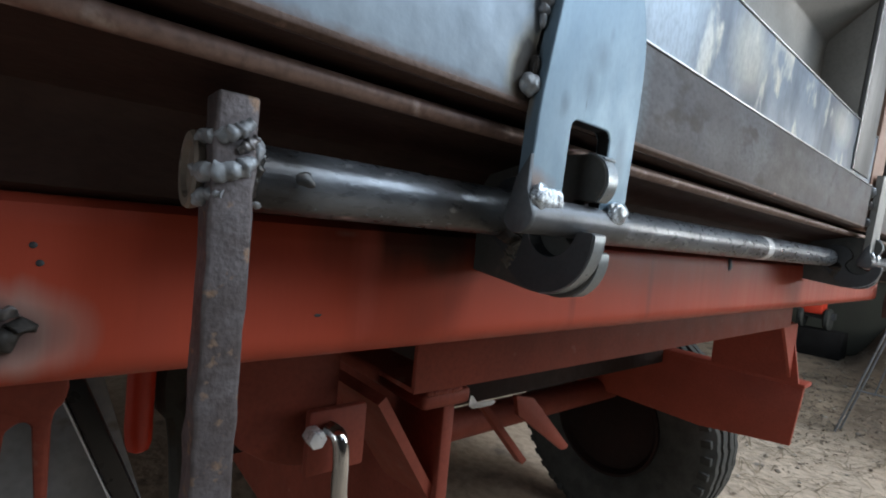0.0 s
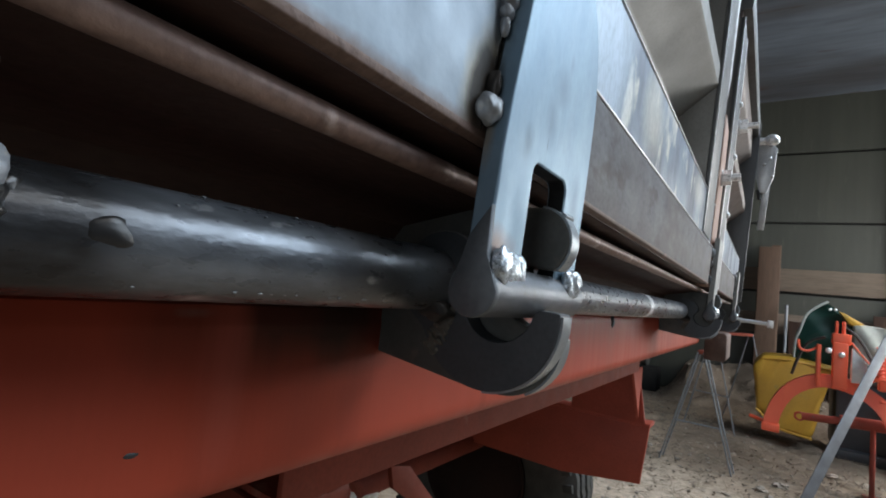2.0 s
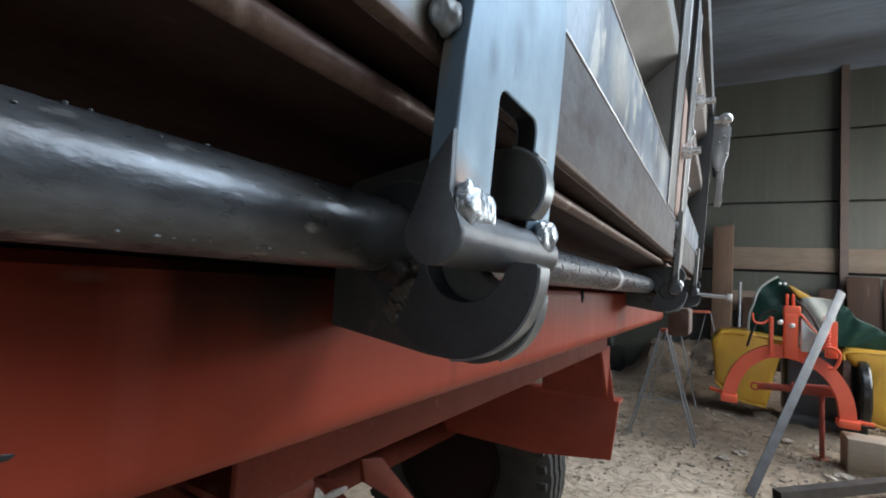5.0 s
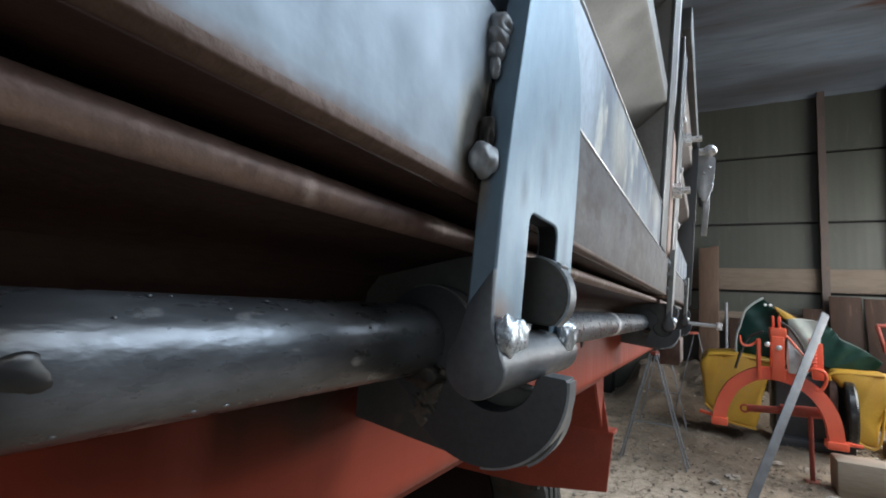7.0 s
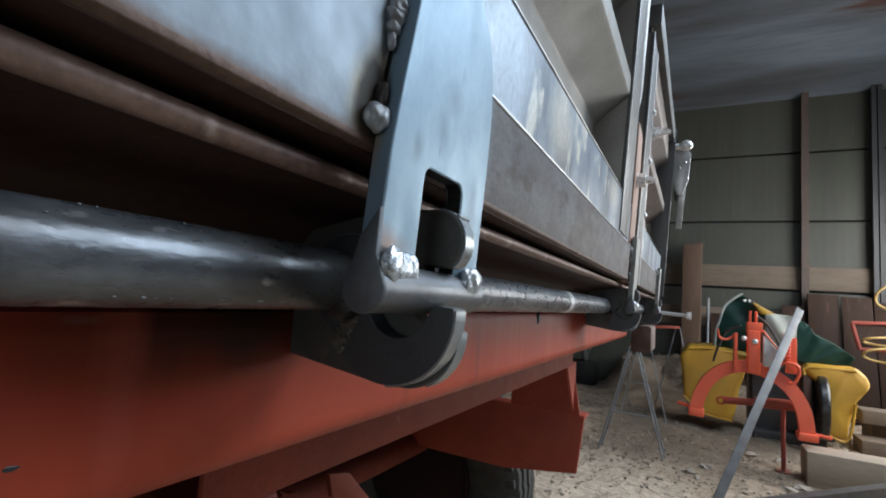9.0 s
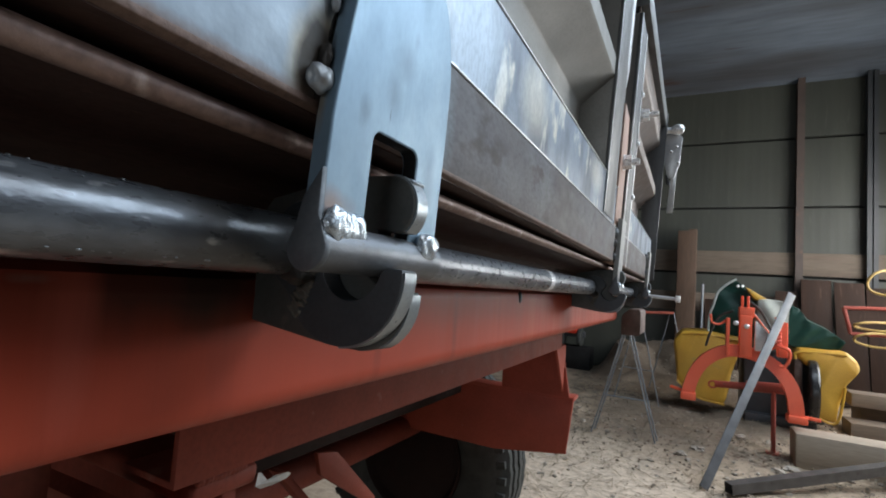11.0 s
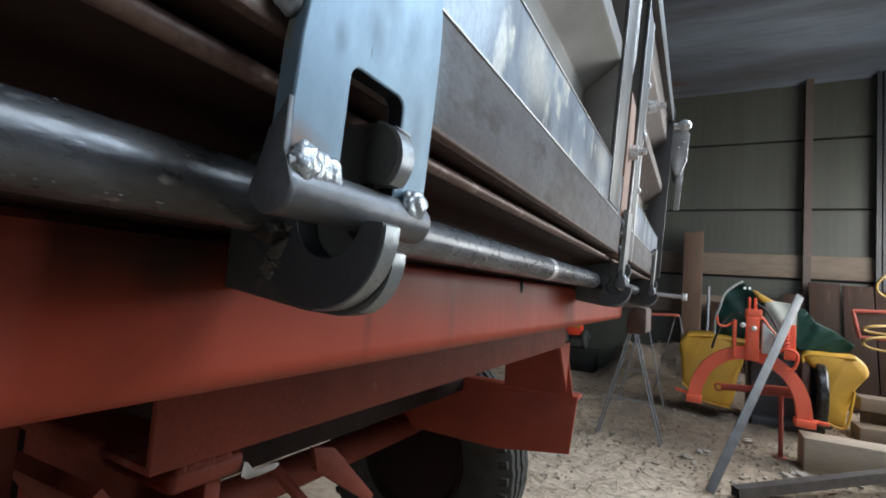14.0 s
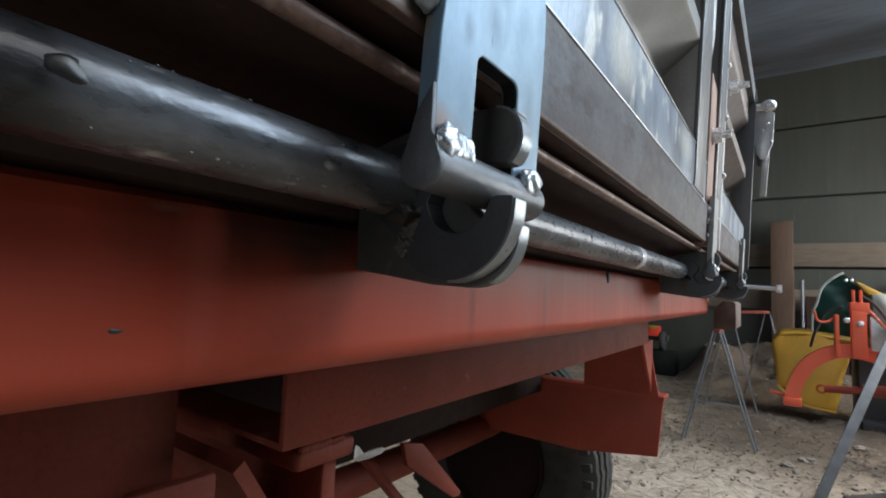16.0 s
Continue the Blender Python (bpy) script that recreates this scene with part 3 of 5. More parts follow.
sub_profile = [(-0.22, 0.761), (-0.22, 0.848), (-0.29, 0.848), (-0.29, 0.842), (-0.226, 0.842), (-0.226, 0.767), (-0.29, 0.767), (-0.29, 0.761)]
part("sub_beam", prism(sub_profile, "y", 0.110, 1.36, 0.001), SHADERED, trailer, "red under-beam, coloured darker for shade")
part("end_tube", prism([(-0.085, 0.80), (-0.03, 0.80), (-0.022, 0.806), (-0.022, 0.885), (-0.03, 0.892), (-0.06, 0.892), (-0.085, 0.865)], "y", 1.66, 1.86, 0.003), RUST, trailer, "brown box end under the corner")


def longeron(y, x_end, z0, z1, name):
    bm = prism([(x_end, z0), (x_end + 0.018, z1), (-3.4, z1), (-3.4, z0 - 0.02), (x_end - 0.25, z0 - 0.035)], "y", y - 0.006, y + 0.006, 0.002)
    add(bm, box(-3.4, x_end + 0.02, y - 0.012, y + 0.06, z1, z1 + 0.012, 0.002))
    return part(name, bm, FRAMERED, trailer)


longeron(1.5, -0.222, 0.402, 0.577, "longeron")
part("gusset", prism([(-0.215, 0.590), (-0.245, 0.762), (-0.45, 0.762), (-0.45, 0.590)], "y", 1.478, 1.486), FRAMERED, trailer)
part("gusset", prism([(1.36, 0.760), (1.486, 0.760), (1.486, 0.590)], "x", -0.243, -0.235), FRAMERED, trailer)
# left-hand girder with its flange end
part("girder", box(-3.4, -0.26, 0.188, 0.206, 0.30, 0.724, 0.003), SHADERED, trailer, "red girder web, coloured darker for shade")
part("girder_flange", box(-3.4, -0.25, 0.148, 0.222, 0.724, 0.745, 0.007, 3), SHADERED, trailer, "rounded end of the girder flange")
bm = bead(0.150, 0.206, 0.7455, 0.0042, 21, 0.8)
bmesh.ops.translate(bm, verts=bm.verts, vec=(-0.2505, 0, 0))
part("weld_bead", bm, SHADERED, trailer, "painted-over weld")
part("brace", under(bar((-0.30, 0.075, 0.735), (-0.36, 0.28, 0.45), 0.10, 0.012, (0, 0.6, 1))), SHADERED, trailer)
# added box; fills the shaded space below the bed with dark colour
part("shade_box", box(-0.66, -0.60, -0.02, 1.47, 0.545, 0.86, 0.004), SHADERIM, trailer, "added dark box for the shade under the bed")
part("axle", tube([(-0.86, 0.22, 0.36), (-0.86, 1.9, 0.36)], 0.045, 16), SHADERED, trailer)
part("strut", prism([(0.548, 0.560), (0.572, 0.556), (0.722, 0.398), (0.706, 0.390)], "x", -0.575, -0.550, 0.002), SHADERED, trailer)
part("strut", prism([(0.600, 0.592), (0.662, 0.577), (0.812, 0.436), (0.806, 0.428), (0.785, 0.430), (0.615, 0.545)], "x", -0.512, -0.500, 0.002), SHADERED, trailer)

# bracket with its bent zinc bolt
part("bolt_bracket", under(box(-0.262, -0.25, 0.004, 0.066, 0.668, 0.732, 0.004)), SHADERED, trailer)
part("curved_plate", prism([(-0.085, 0.845), (0.05, 0.845), (0.05, 0.687), (0.024, 0.6855), (0.008, 0.688), (-0.008, 0.6935), (-0.022, 0.700), (-0.034, 0.7085), (-0.044, 0.7155), (-0.060, 0.734), (-0.075, 0.765)], "x", -0.284, -0.270, 0.002), SHADERED, trailer)
bolt_rod = part("bent_rod", under(tube(smooth_path([(-0.245, 0.022, 0.716), (-0.232, 0.026, 0.712), (-0.228, 0.028, 0.69), (-0.228, 0.030, 0.652), (-0.228, 0.042, 0.62), (-0.228, 0.062, 0.585)], 5), 0.008, 16)), MIRROR, trailer, "polished bent rod")
part("nut", under(prism(arc(0.006, 0.712, 0.0088, 0, 300, 5), "x", -0.25, -0.232, 0.001)), CHROME, bolt_rod)
# torn scrap of paper on the under-beam
bm = bmesh.new()
outline = ((0.2154, 0.7229), (0.2185, 0.7351), (0.2255, 0.7319), (0.2314, 0.7238), (0.2440, 0.7240), (0.2581, 0.7239), (0.2671, 0.7188), (0.2570, 0.7175), (0.2422, 0.7155), (0.2257, 0.7162))
vs = [bm.verts.new((-0.2485 + 0.002 * math.sin(y * 300), y, z)) for y, z in outline[::-1]]
bm.faces.new(vs)
bmesh.ops.solidify(bm, geom=bm.faces[:], thickness=0.001)
part("paper_scrap", bm, PAPER, trailer, "torn white scrap stuck on", smooth=False)

# things left of the lever, below the beam
part("side_bracket", prism([(-0.30, 0.850), (-0.176, 0.850), (-0.172, 0.812), (-0.174, 0.8015), (-0.1785, 0.798), (-0.1800, 0.789), (-0.1798, 0.60), (-0.1864, 0.60), (-0.1864, 0.742), (-0.1896, 0.791), (-0.1949, 0.7935), (-0.202, 0.788), (-0.206, 0.74), (-0.206, 0.60), (-0.30, 0.60)], "x", -0.222, -0.208, 0.003), SHADERED, trailer)
part("diagonal_bar", prism([(-0.186, 0.800), (-0.168, 0.800), (-0.106, 0.640), (-0.124, 0.640)], "x", -0.352, -0.331, 0.0015), BLACKPAINT, trailer, "black painted flat bar")
part("bar_edge", prism([(-0.1885, 0.800), (-0.1868, 0.800), (-0.1248, 0.640), (-0.1265, 0.640)], "x", -0.352, -0.330, 0.0005), GALV, trailer, "bare bright edge of the bar")
# added panel; its grey stands in for lit ground seen past the bar
part("lit_ground_panel", prism([(-0.36, 0.86), (-0.17, 0.86), (-0.10, 0.62), (-0.36, 0.62)], "x", -0.366, -0.356, 0.001), TRESTLE, trailer, "grey panel standing in for lit ground beyond")
part("reflector_post", tube([(-0.40, -0.108, 0.80), (-0.40, -0.108, 0.70), (-0.40, -0.107, 0.684), (-0.40, -0.107, 0.676), (-0.40, -0.107, 0.673)], [0.0128, 0.0128, 0.0122, 0.010, 0.005], 20), BRIGHTRED, trailer, "bright red plastic sleeve")
part("black_hose", under(tube(smooth_path([(-0.42, -0.077, 0.80), (-0.42, -0.082, 0.705), (-0.42, -0.066, 0.66), (-0.42, -0.05, 0.42)], 5), 0.016, 10)), RUBBER, trailer)
for pts, r, mat_patch, seed in (([(-0.236, 0.862), (-0.222, 0.869), (-0.208, 0.868), (-0.196, 0.873), (-0.190, 0.880)], 0.0062, SOOT, 1.0), ([(-0.240, 0.874), (-0.224, 0.880), (-0.206, 0.879), (-0.194, 0.884)], 0.0048, SCORCH, 5.0), ([(-0.236, 0.855), (-0.220, 0.858), (-0.209, 0.862)], 0.0052, GREYWELD, 9.0)):
    path = smooth_path([(-0.0962, y, z) for y, z in pts], 14)
    bm = tube(path, [r * (0.75 + 0.6 * noise.noise(Vector((k * 0.21, seed, 1)))) for k in range(len(path))], 16)
    for v in bm.verts:
        v.co.x = -0.0962 + (v.co.x + 0.0962) * 0.45 + 0.0016 * noise.noise(v.co * 260)
        v.co += 0.0028 * noise.noise_vector(v.co * 150 + Vector((seed, 0, 0)))
    part("weld_patch", bm, mat_patch, trailer, "rough burnt weld on the beam")
part("paint_chip", lump((-0.096, -0.061, 0.8765), 0.0017, (0.2, 1.5, 0.6), 0.3, 1.0, 2), BLACK, trailer)
for y, z in ((-0.190, 0.9115), (-0.1875, 0.904)):
    part("rivet", lump((-0.096, y, z), 0.0015, (0.5, 1, 1), 0.1, level=2), BLACK, trailer)

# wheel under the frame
wheel = part("wheel", lathe([(0.03, -0.10), (0.2, -0.075), (0.215, -0.1), (0.225, -0.1), (0.225, 0.1), (0.03, 0.1)], "y", (-0.86, 1.68, 0.23), 40), SHADERIM, trailer, "dark red-brown steel wheel")
tyre_profile = [(0.225, -0.09), (0.25, -0.105), (0.33, -0.118), (0.38, -0.115), (0.41, -0.10), (0.425, -0.09)]
tyre_profile += [(0.425, -0.062), (0.416, -0.060), (0.416, -0.048), (0.428, -0.046), (0.428, -0.012), (0.417, -0.010), (0.417, 0.010), (0.428, 0.012), (0.428, 0.046), (0.416, 0.048), (0.416, 0.060), (0.425, 0.062)]
tyre_profile += [(0.425, 0.09), (0.41, 0.10), (0.38, 0.115), (0.33, 0.118), (0.25, 0.105), (0.225, 0.09)]
bm = lathe(tyre_profile, "y", (-0.86, 1.68, 0.23), 120, True)
for v in bm.verts:
    d = Vector((v.co.x + 0.86, 0, v.co.z - 0.23))
    if d.length > 0.412:
        v.co.y += 0.006 * math.sin(math.atan2(d.z, d.x) * 40)
tyre = part("tyre", bm, RUBBER, wheel, "dusty black rubber tyre with wavy tread")
first = None
for k in range(44):
    a = 2 * math.pi * k / 44
    if first is None:
        first = part("tread_lug", bar((0.396, -0.106, -0.014), (0.396, -0.106, 0.014), 0.020, 0.036, (1, 0, 0), 0.004), RUBBER, wheel)
    lug = first if k == 0 else new("tread_lug", first.data)
    lug.parent = wheel
    lug.matrix_basis = pose(-0.86, 1.68, 0.23, 0, math.degrees(a), 0)


# tailgate boards: a rail below, a strip above it, a recessed trough and an upper face
def gate_board(y0, y1, split=None, face=SHEET, top=1.90):
    rail = [(-0.0105, 1.0695), (-0.0105, 1.0065), (-0.0105, 1.0055), (-0.0108, 1.0040), (-0.0117, 1.0029), (-0.0131, 1.0024), (-0.0145, 1.0023), (-0.05, 1.0023), (-0.05, 1.003), (-0.05, 1.0720), (-0.0175, 1.0720), (-0.0110, 1.0705)]
    strip = [(-0.0145, 1.0725), (-0.0145, 1.147), (-0.016, 1.1495), (-0.022, 1.1495), (-0.022, 1.0725)]
    mid = y0 if split is None else split
    board = part("tailgate_board", leaned(prism(rail, "y", mid, y1)), RAIL, trailer, "brown mill-scaled bottom rail of the tailgate")
    part("smudged_strip", leaned(prism(strip, "y", mid if split is None else 0.0, y1)), PANEL, board, "sheet strip with pale smudges")
    if split is not None:
        part("board_end", leaned(prism(rail, "y", y0, split)), BOARD, board, "bare steel board end, coloured bluish for reflected sky")
        part("board_end", leaned(prism([(x, max(z, 1.0780)) for x, z in strip], "y", y0, 0.0)), BOARD, board, "bare steel board end, coloured bluish for reflected sky")
    # dark strip that puts the underside's shade into colour
    part("underside_shade", leaned(box(-0.0498, -0.0137, y0, y1, 1.0010, 1.0023)), SHADEDSCALE, board, "dark strip painting shade under the board", False)
    part("rusty_edge", leaned(prism([(-0.0140, 1.0014), (-0.0104, 1.0032), (-0.0101, 1.0058), (-0.0115, 1.0058), (-0.0140, 1.0026)], "y", y0, y1, 0.0004)), RUST, board, "rusty bottom edge")
    # thin bright strips put edge highlights into colour
    part("rail_edge", leaned(box(-0.0135, -0.0095, mid, y1, 1.0695, 1.0713, 0.0006)), EDGEGLINT, board, "bright strip drawing the edge highlight")
    part("sheet_edge", leaned(box(-0.0170, -0.0135, mid, y1, 1.1487, 1.150, 0.0005)), EDGEGLINT, board, "bright strip drawing the edge highlight")
    sheet = [(-0.0170, 1.150), (-0.07, 1.189), (-0.072, 1.195), (-0.072, 1.27), (-0.07, 1.275), (-0.02, 1.318), (-0.017, 1.322), (-0.017, 1.352), (-0.02, 1.356), (-0.07, 1.395), (-0.072, 1.40), (-0.072, 1.47), (-0.07, 1.475), (-0.02, 1.515), (-0.017, 1.52), (-0.017, 1.55), (-0.02, 1.554), (-0.07, 1.595), (-0.072, 1.60), (-0.072, 1.67), (-0.07, 1.675), (-0.02, 1.715), (-0.017, 1.72)]
    sheet = [p for p in sheet if p[1] < top - 0.03] + [(-0.017, top)]
    part("pressed_sheet", leaned(prism([*sheet, *[(x - 0.004, z) for x, z in sheet[::-1]]], "y", y0, y1)), face, board, "plain pressed sheet steel")
    return board


gate_one = gate_board(-1.2, 0.852, 0.05)
gate_two = gate_board(0.965, 1.80, None, BROWNSHEET, 1.60)
# stiles and posts between the two gates
part("stile", leaned(box(-0.075, -0.0187, 0.7125, 0.7165, 1.079, 1.90, 0.001)), SHEET, gate_one)
part("stile", leaned(box(-0.0185, -0.0125, 0.712, 0.820, 1.079, 1.90, 0.0012)), GREYBAND, gate_one, "flat grey steel stile")
part("stile_edge", leaned(box(-0.0135, -0.0118, 0.7110, 0.7132, 1.079, 1.90, 0.0004)), EDGEGLINT, gate_one, "bright strip drawing the edge highlight")
part("stile_edge", leaned(prism([(0.824, 1.36), (0.829, 1.345), (0.836, 1.358), (0.851, 1.39), (0.853, 1.90), (0.824, 1.90)], "x", -0.0185, -0.0130, 0.0006)), EDGEGLINT, gate_one, "bright ground strip")
part("stile", leaned(box(-0.0185, -0.0110, 0.956, 1.066, 1.003, 1.57, 0.0012)), GREYBAND, gate_two, "flat grey steel stile")
part("stile_edge", leaned(box(-0.0125, -0.0098, 0.9545, 0.962, 1.003, 1.57, 0.0004)), EDGEGLINT, gate_two, "bright strip drawing the edge highlight")
part("stile_edge", leaned(box(-0.0125, -0.0098, 1.050, 1.0665, 1.003, 1.57, 0.0004)), EDGEGLINT, gate_two, "bright strip drawing the edge highlight")
part("stile_web", leaned(box(-0.075, -0.0185, 0.956, 0.963, 1.003, 1.57, 0.001)), SHEET, gate_two)
part("stile", leaned(box(-0.06, 0.004, 1.80, 1.81, 1.003, 1.64, 0.0015)), GREYBAND, gate_two)
part("top_rail", leaned(box(-0.06, 0.000, 0.963, 1.80, 1.590, 1.64, 0.002)), GREYBAND, gate_two)
part("top_rail", leaned(box(-0.06, 0.004, -1.2, 0.853, 1.90, 1.912, 0.002)), PANEL, gate_one)
part("primed_post", leaned(prism([(0.846, 1.0), (0.925, 1.0), (0.925, 1.25), (0.912, 1.312), (0.846, 1.322)], "x", -0.045, -0.0125, 0.002)), PRIMER, trailer, "post in orange-brown primer")
part("post_web", leaned(box(-0.06, -0.0455, 0.862, 0.925, 1.0, 1.60)), SHEET, trailer)


def hinge_plate(y, wide, top, slot, steel=PLATE):
    """Upright plate of the tailgate, with a slot above its pin."""
    a, b = y + 0.0295, y + 0.0680
    if slot:
        # the flame-cut head is not quite even: its inner edge leans, its outer corner is rounder
        head = smooth_path([(0.0955, 0, 1.018), (0.0942, 0, 1.045), (0.0915, 0, 1.062), (0.0865, 0, 1.0765), (0.0795, 0, 1.0885), (0.0700, 0, 1.0980), (0.0560, 0, 1.1065), (0.0420, 0, 1.1095), (0.0290, 0, 1.1065), (0.0190, 0, 1.0980), (0.0138, 0, 1.0870), (0.0112, 0, 1.0770), (0.0090, 0, 1.0630), (0.0073, 0, 1.0490), (0.0054, 0, 1.0340), (0.0034, 0, 1.0170), (0.0018, 0, 1.0000)], 4)
        poly = [(y + 0.0014, 0.948), (a, 0.948), *arc(a + 0.005, 0.9965, 0.005, 180, 90, 4), *arc(b - 0.006, 0.9955, 0.006, 90, 0, 4), (b, 0.948), (y + wide + 0.001, 0.948), *[(y + p[0], p[2]) for p in head]]
    else:
        poly = [(y, 0.948), (y + wide, 0.948), (y + wide, top), (y, top)]
    bm = prism(poly, "x", -0.0092, 0.0, 0.0008, 2, 40)
    plate = part("hinge_plate", leaned(bm), steel, trailer, "blue-grey flat steel hinge plate" if slot else "pale grey flat steel hinge plate", False)
    if slot:
        # the inner walls of the slot take a near-black material
        plate.data.materials.append(VOID)
        for p in plate.data.polygons:
            if abs(p.normal.x) < 0.3 and a - 0.002 < p.center.y < b + 0.002 and p.center.z < 1.003:
                p.material_index = 1
    pin = lathe([(0.0090, 0.0), (0.0102, 0.001), (0.0102, wide + 0.001), (0.0090, wide + 0.002)], "y", (-0.0070, y, 0.9462), 32)
    part("hinge_pin", pin, PINSTEEL, plate, "round bar welded across the plate end")
    # rounded plate end; its upper edge follows a shade line put into colour
    toe = [(-0.0100, 0.966), (-0.0122, 0.9580), (-0.0160, 0.9480), *arc(-0.0066, 0.9462, 0.0104, 190, 360, 12), (0.0012, 0.9530), (-0.0012, 0.9590), (-0.0012, 0.9780)]
    part("plate_toe", prism(toe, "y", y - 0.0004, y + 0.003, 0.0008, 2, 40), TOESHADE, plate, "rounded toe of the plate, dark with painted shade")
    part("weld_bead", bead(y + 0.0025, y + 0.0285, 0.9552, 0.0068, 3, 0.42), WELD, plate, "bright rippled weld")
    part("weld_bead", lump((0.0014, y + 0.0080, 0.9558), 0.0072, (0.42, 1.0, 0.95), 0.25, 2.0 + y, 4), WELD, plate, "bright weld crater")
    part("weld_bead", lump((0.0012, y + wide - 0.0125, 0.9540), 0.0098, (0.44, 1.0, 0.76), 0.22, 4.0 + y, 4), WELD, plate, "bright round weld")
    part("weld_bead", bead(y + wide - 0.020, y + wide - 0.004, 0.9520, 0.0042, 8), WELD, plate, "bright rippled weld")
    return plate


near_plate = hinge_plate(0.005, 0.0945, 1.112, True)
far_plate = hinge_plate(0.862, 0.060, 1.09, False, FARPLATE)
last_plate = hinge_plate(1.60, 0.060, 1.09, False, FARPLATE)


def seam_welds(y, plate, zs):
    for k, (z, r) in enumerate(zs):
        part("weld_bead", lump((-0.011 + LEAN * (z - 1.0), y - 0.002, z), r, (0.7, 0.9, 1.15), 0.14, k * 2.3 + y), SCORCH if k % 3 == 1 else GREYWELD if k % 3 == 2 else PINSTEEL, plate)


part("weld_bead", lump((-0.0064, 0.0046, 1.0135), 0.0058, (0.8, 1, 1.05), 0.22, 1.3, 4), GREYWELD, near_plate, "round grey tack weld")
part("weld_bead", lump((-0.0068, 0.0066, 1.0235), 0.0045, (0.6, 0.5, 1.4), 0.3, 4.1, 4), SOOT, near_plate, "burnt weld slag")
part("weld_bead", blob([((-0.0055, 0.0105, 1.0635), 0.0047), ((-0.0058, 0.0098, 1.0585), 0.0044), ((-0.0060, 0.0092, 1.0535), 0.0034), ((-0.0042, 0.0120, 1.0640), 0.0034)], 6.6), GREYWELD, near_plate, "lumpy grey tack weld")
part("weld_bead", lump((-0.0058, 0.0087, 1.0478), 0.0026, (0.8, 0.8, 1.7), 0.2, 2.6), GREYWELD, near_plate, "small weld drop")
run = [(-0.0115 + LEAN * (z - 1.0), 0.0049 + 0.155 * max(0.0, z - 1.0) + 0.0005 * noise.noise(Vector((z * 160, 3, 0))), z) for z in np.arange(1.006, 1.075, 0.0015)]
part("weld_run", tube(run, [0.0013 * (1 + 0.7 * noise.noise(Vector((p[2] * 210, 0, 7)))) for p in run], 10), DARKGAP, near_plate, "thin dark seam")
seam_welds(0.862, far_plate, [(1.012, 0.007), (1.04, 0.007), (1.062, 0.008)])
seam_welds(1.60, last_plate, [(1.02, 0.008), (1.07, 0.010)])
part("end_weld", lump((-0.0045, 0.1008, 1.014), 0.008, (0.5, 0.35, 2.6), 0.3, 2.0), PLATE, near_plate)


# latch: a fixed jaw on the beam, and a hook that turns with the pipe
PX, PZ, PR = -0.0560, 0.9490, 0.0153      # axis and radius of the latch pipe


def rim(pts, y0, y1, t=0.0012):
    """A thin bright strip along the edge of a plate, through points of its outline."""
    bm = bmesh.new()
    rows = []
    for i, (x, z) in enumerate(pts):
        a, b = pts[max(i - 1, 0)], pts[min(i + 1, len(pts) - 1)]
        n = Vector((b[1] - a[1], 0, a[0] - b[0])).normalized() * t
        rows.append([bm.verts.new(p) for p in ((x + n.x, y0, z + n.z), (x + n.x, y1, z + n.z), (x - n.x, y1, z - n.z), (x - n.x, y0, z - n.z))])
    for a, b in zip(rows, rows[1:]):
        for k in range(4):
            bm.faces.new((a[k], a[(k + 1) % 4], b[(k + 1) % 4], b[k]))
    bm.faces.new(rows[0][::-1])
    bm.faces.new(rows[-1])
    return bm


def fixed_jaw(y):
    lobe = arc(-0.0080, 0.9712, 0.0162, -52, 92, 14)
    horn = arc(-0.0200, 0.9262, 0.0278, -88, 6, 14)
    nest = arc(-0.0070, 0.9440, 0.0122, -48, -250, 12)
    poly = [(-0.097, 0.9065), (-0.040, 0.8992), *horn, (0.0030, 0.9300), *nest, (-0.0125, 0.9592), *lobe, (-0.040, 0.9880), (-0.088, 0.9790), (-0.097, 0.975)]
    jaw = part("fixed_jaw", prism(poly, "y", y, y + 0.0115, 0.0010, 2, 40), JAW, trailer, "dark grey flame-cut jaw plate", False)
    part("bright_edge", rim(arc(-0.0080, 0.9712, 0.0160, -48, 84, 14), y + 0.0009, y + 0.0106), EDGE, jaw, "bright ground edge")
    part("bright_edge", rim(arc(-0.0200, 0.9262, 0.0276, -62, 4, 12), y + 0.0009, y + 0.0106), EDGE, jaw, "bright ground edge")
    part("rim_step", prism([(0.0022, 0.9842), (0.0046, 0.9826), (0.0052, 0.9840), (0.0030, 0.9858)], "y", y + 0.002, y + 0.0128, 0.0004), EDGE, jaw, "bright burr on the edge")
    return jaw


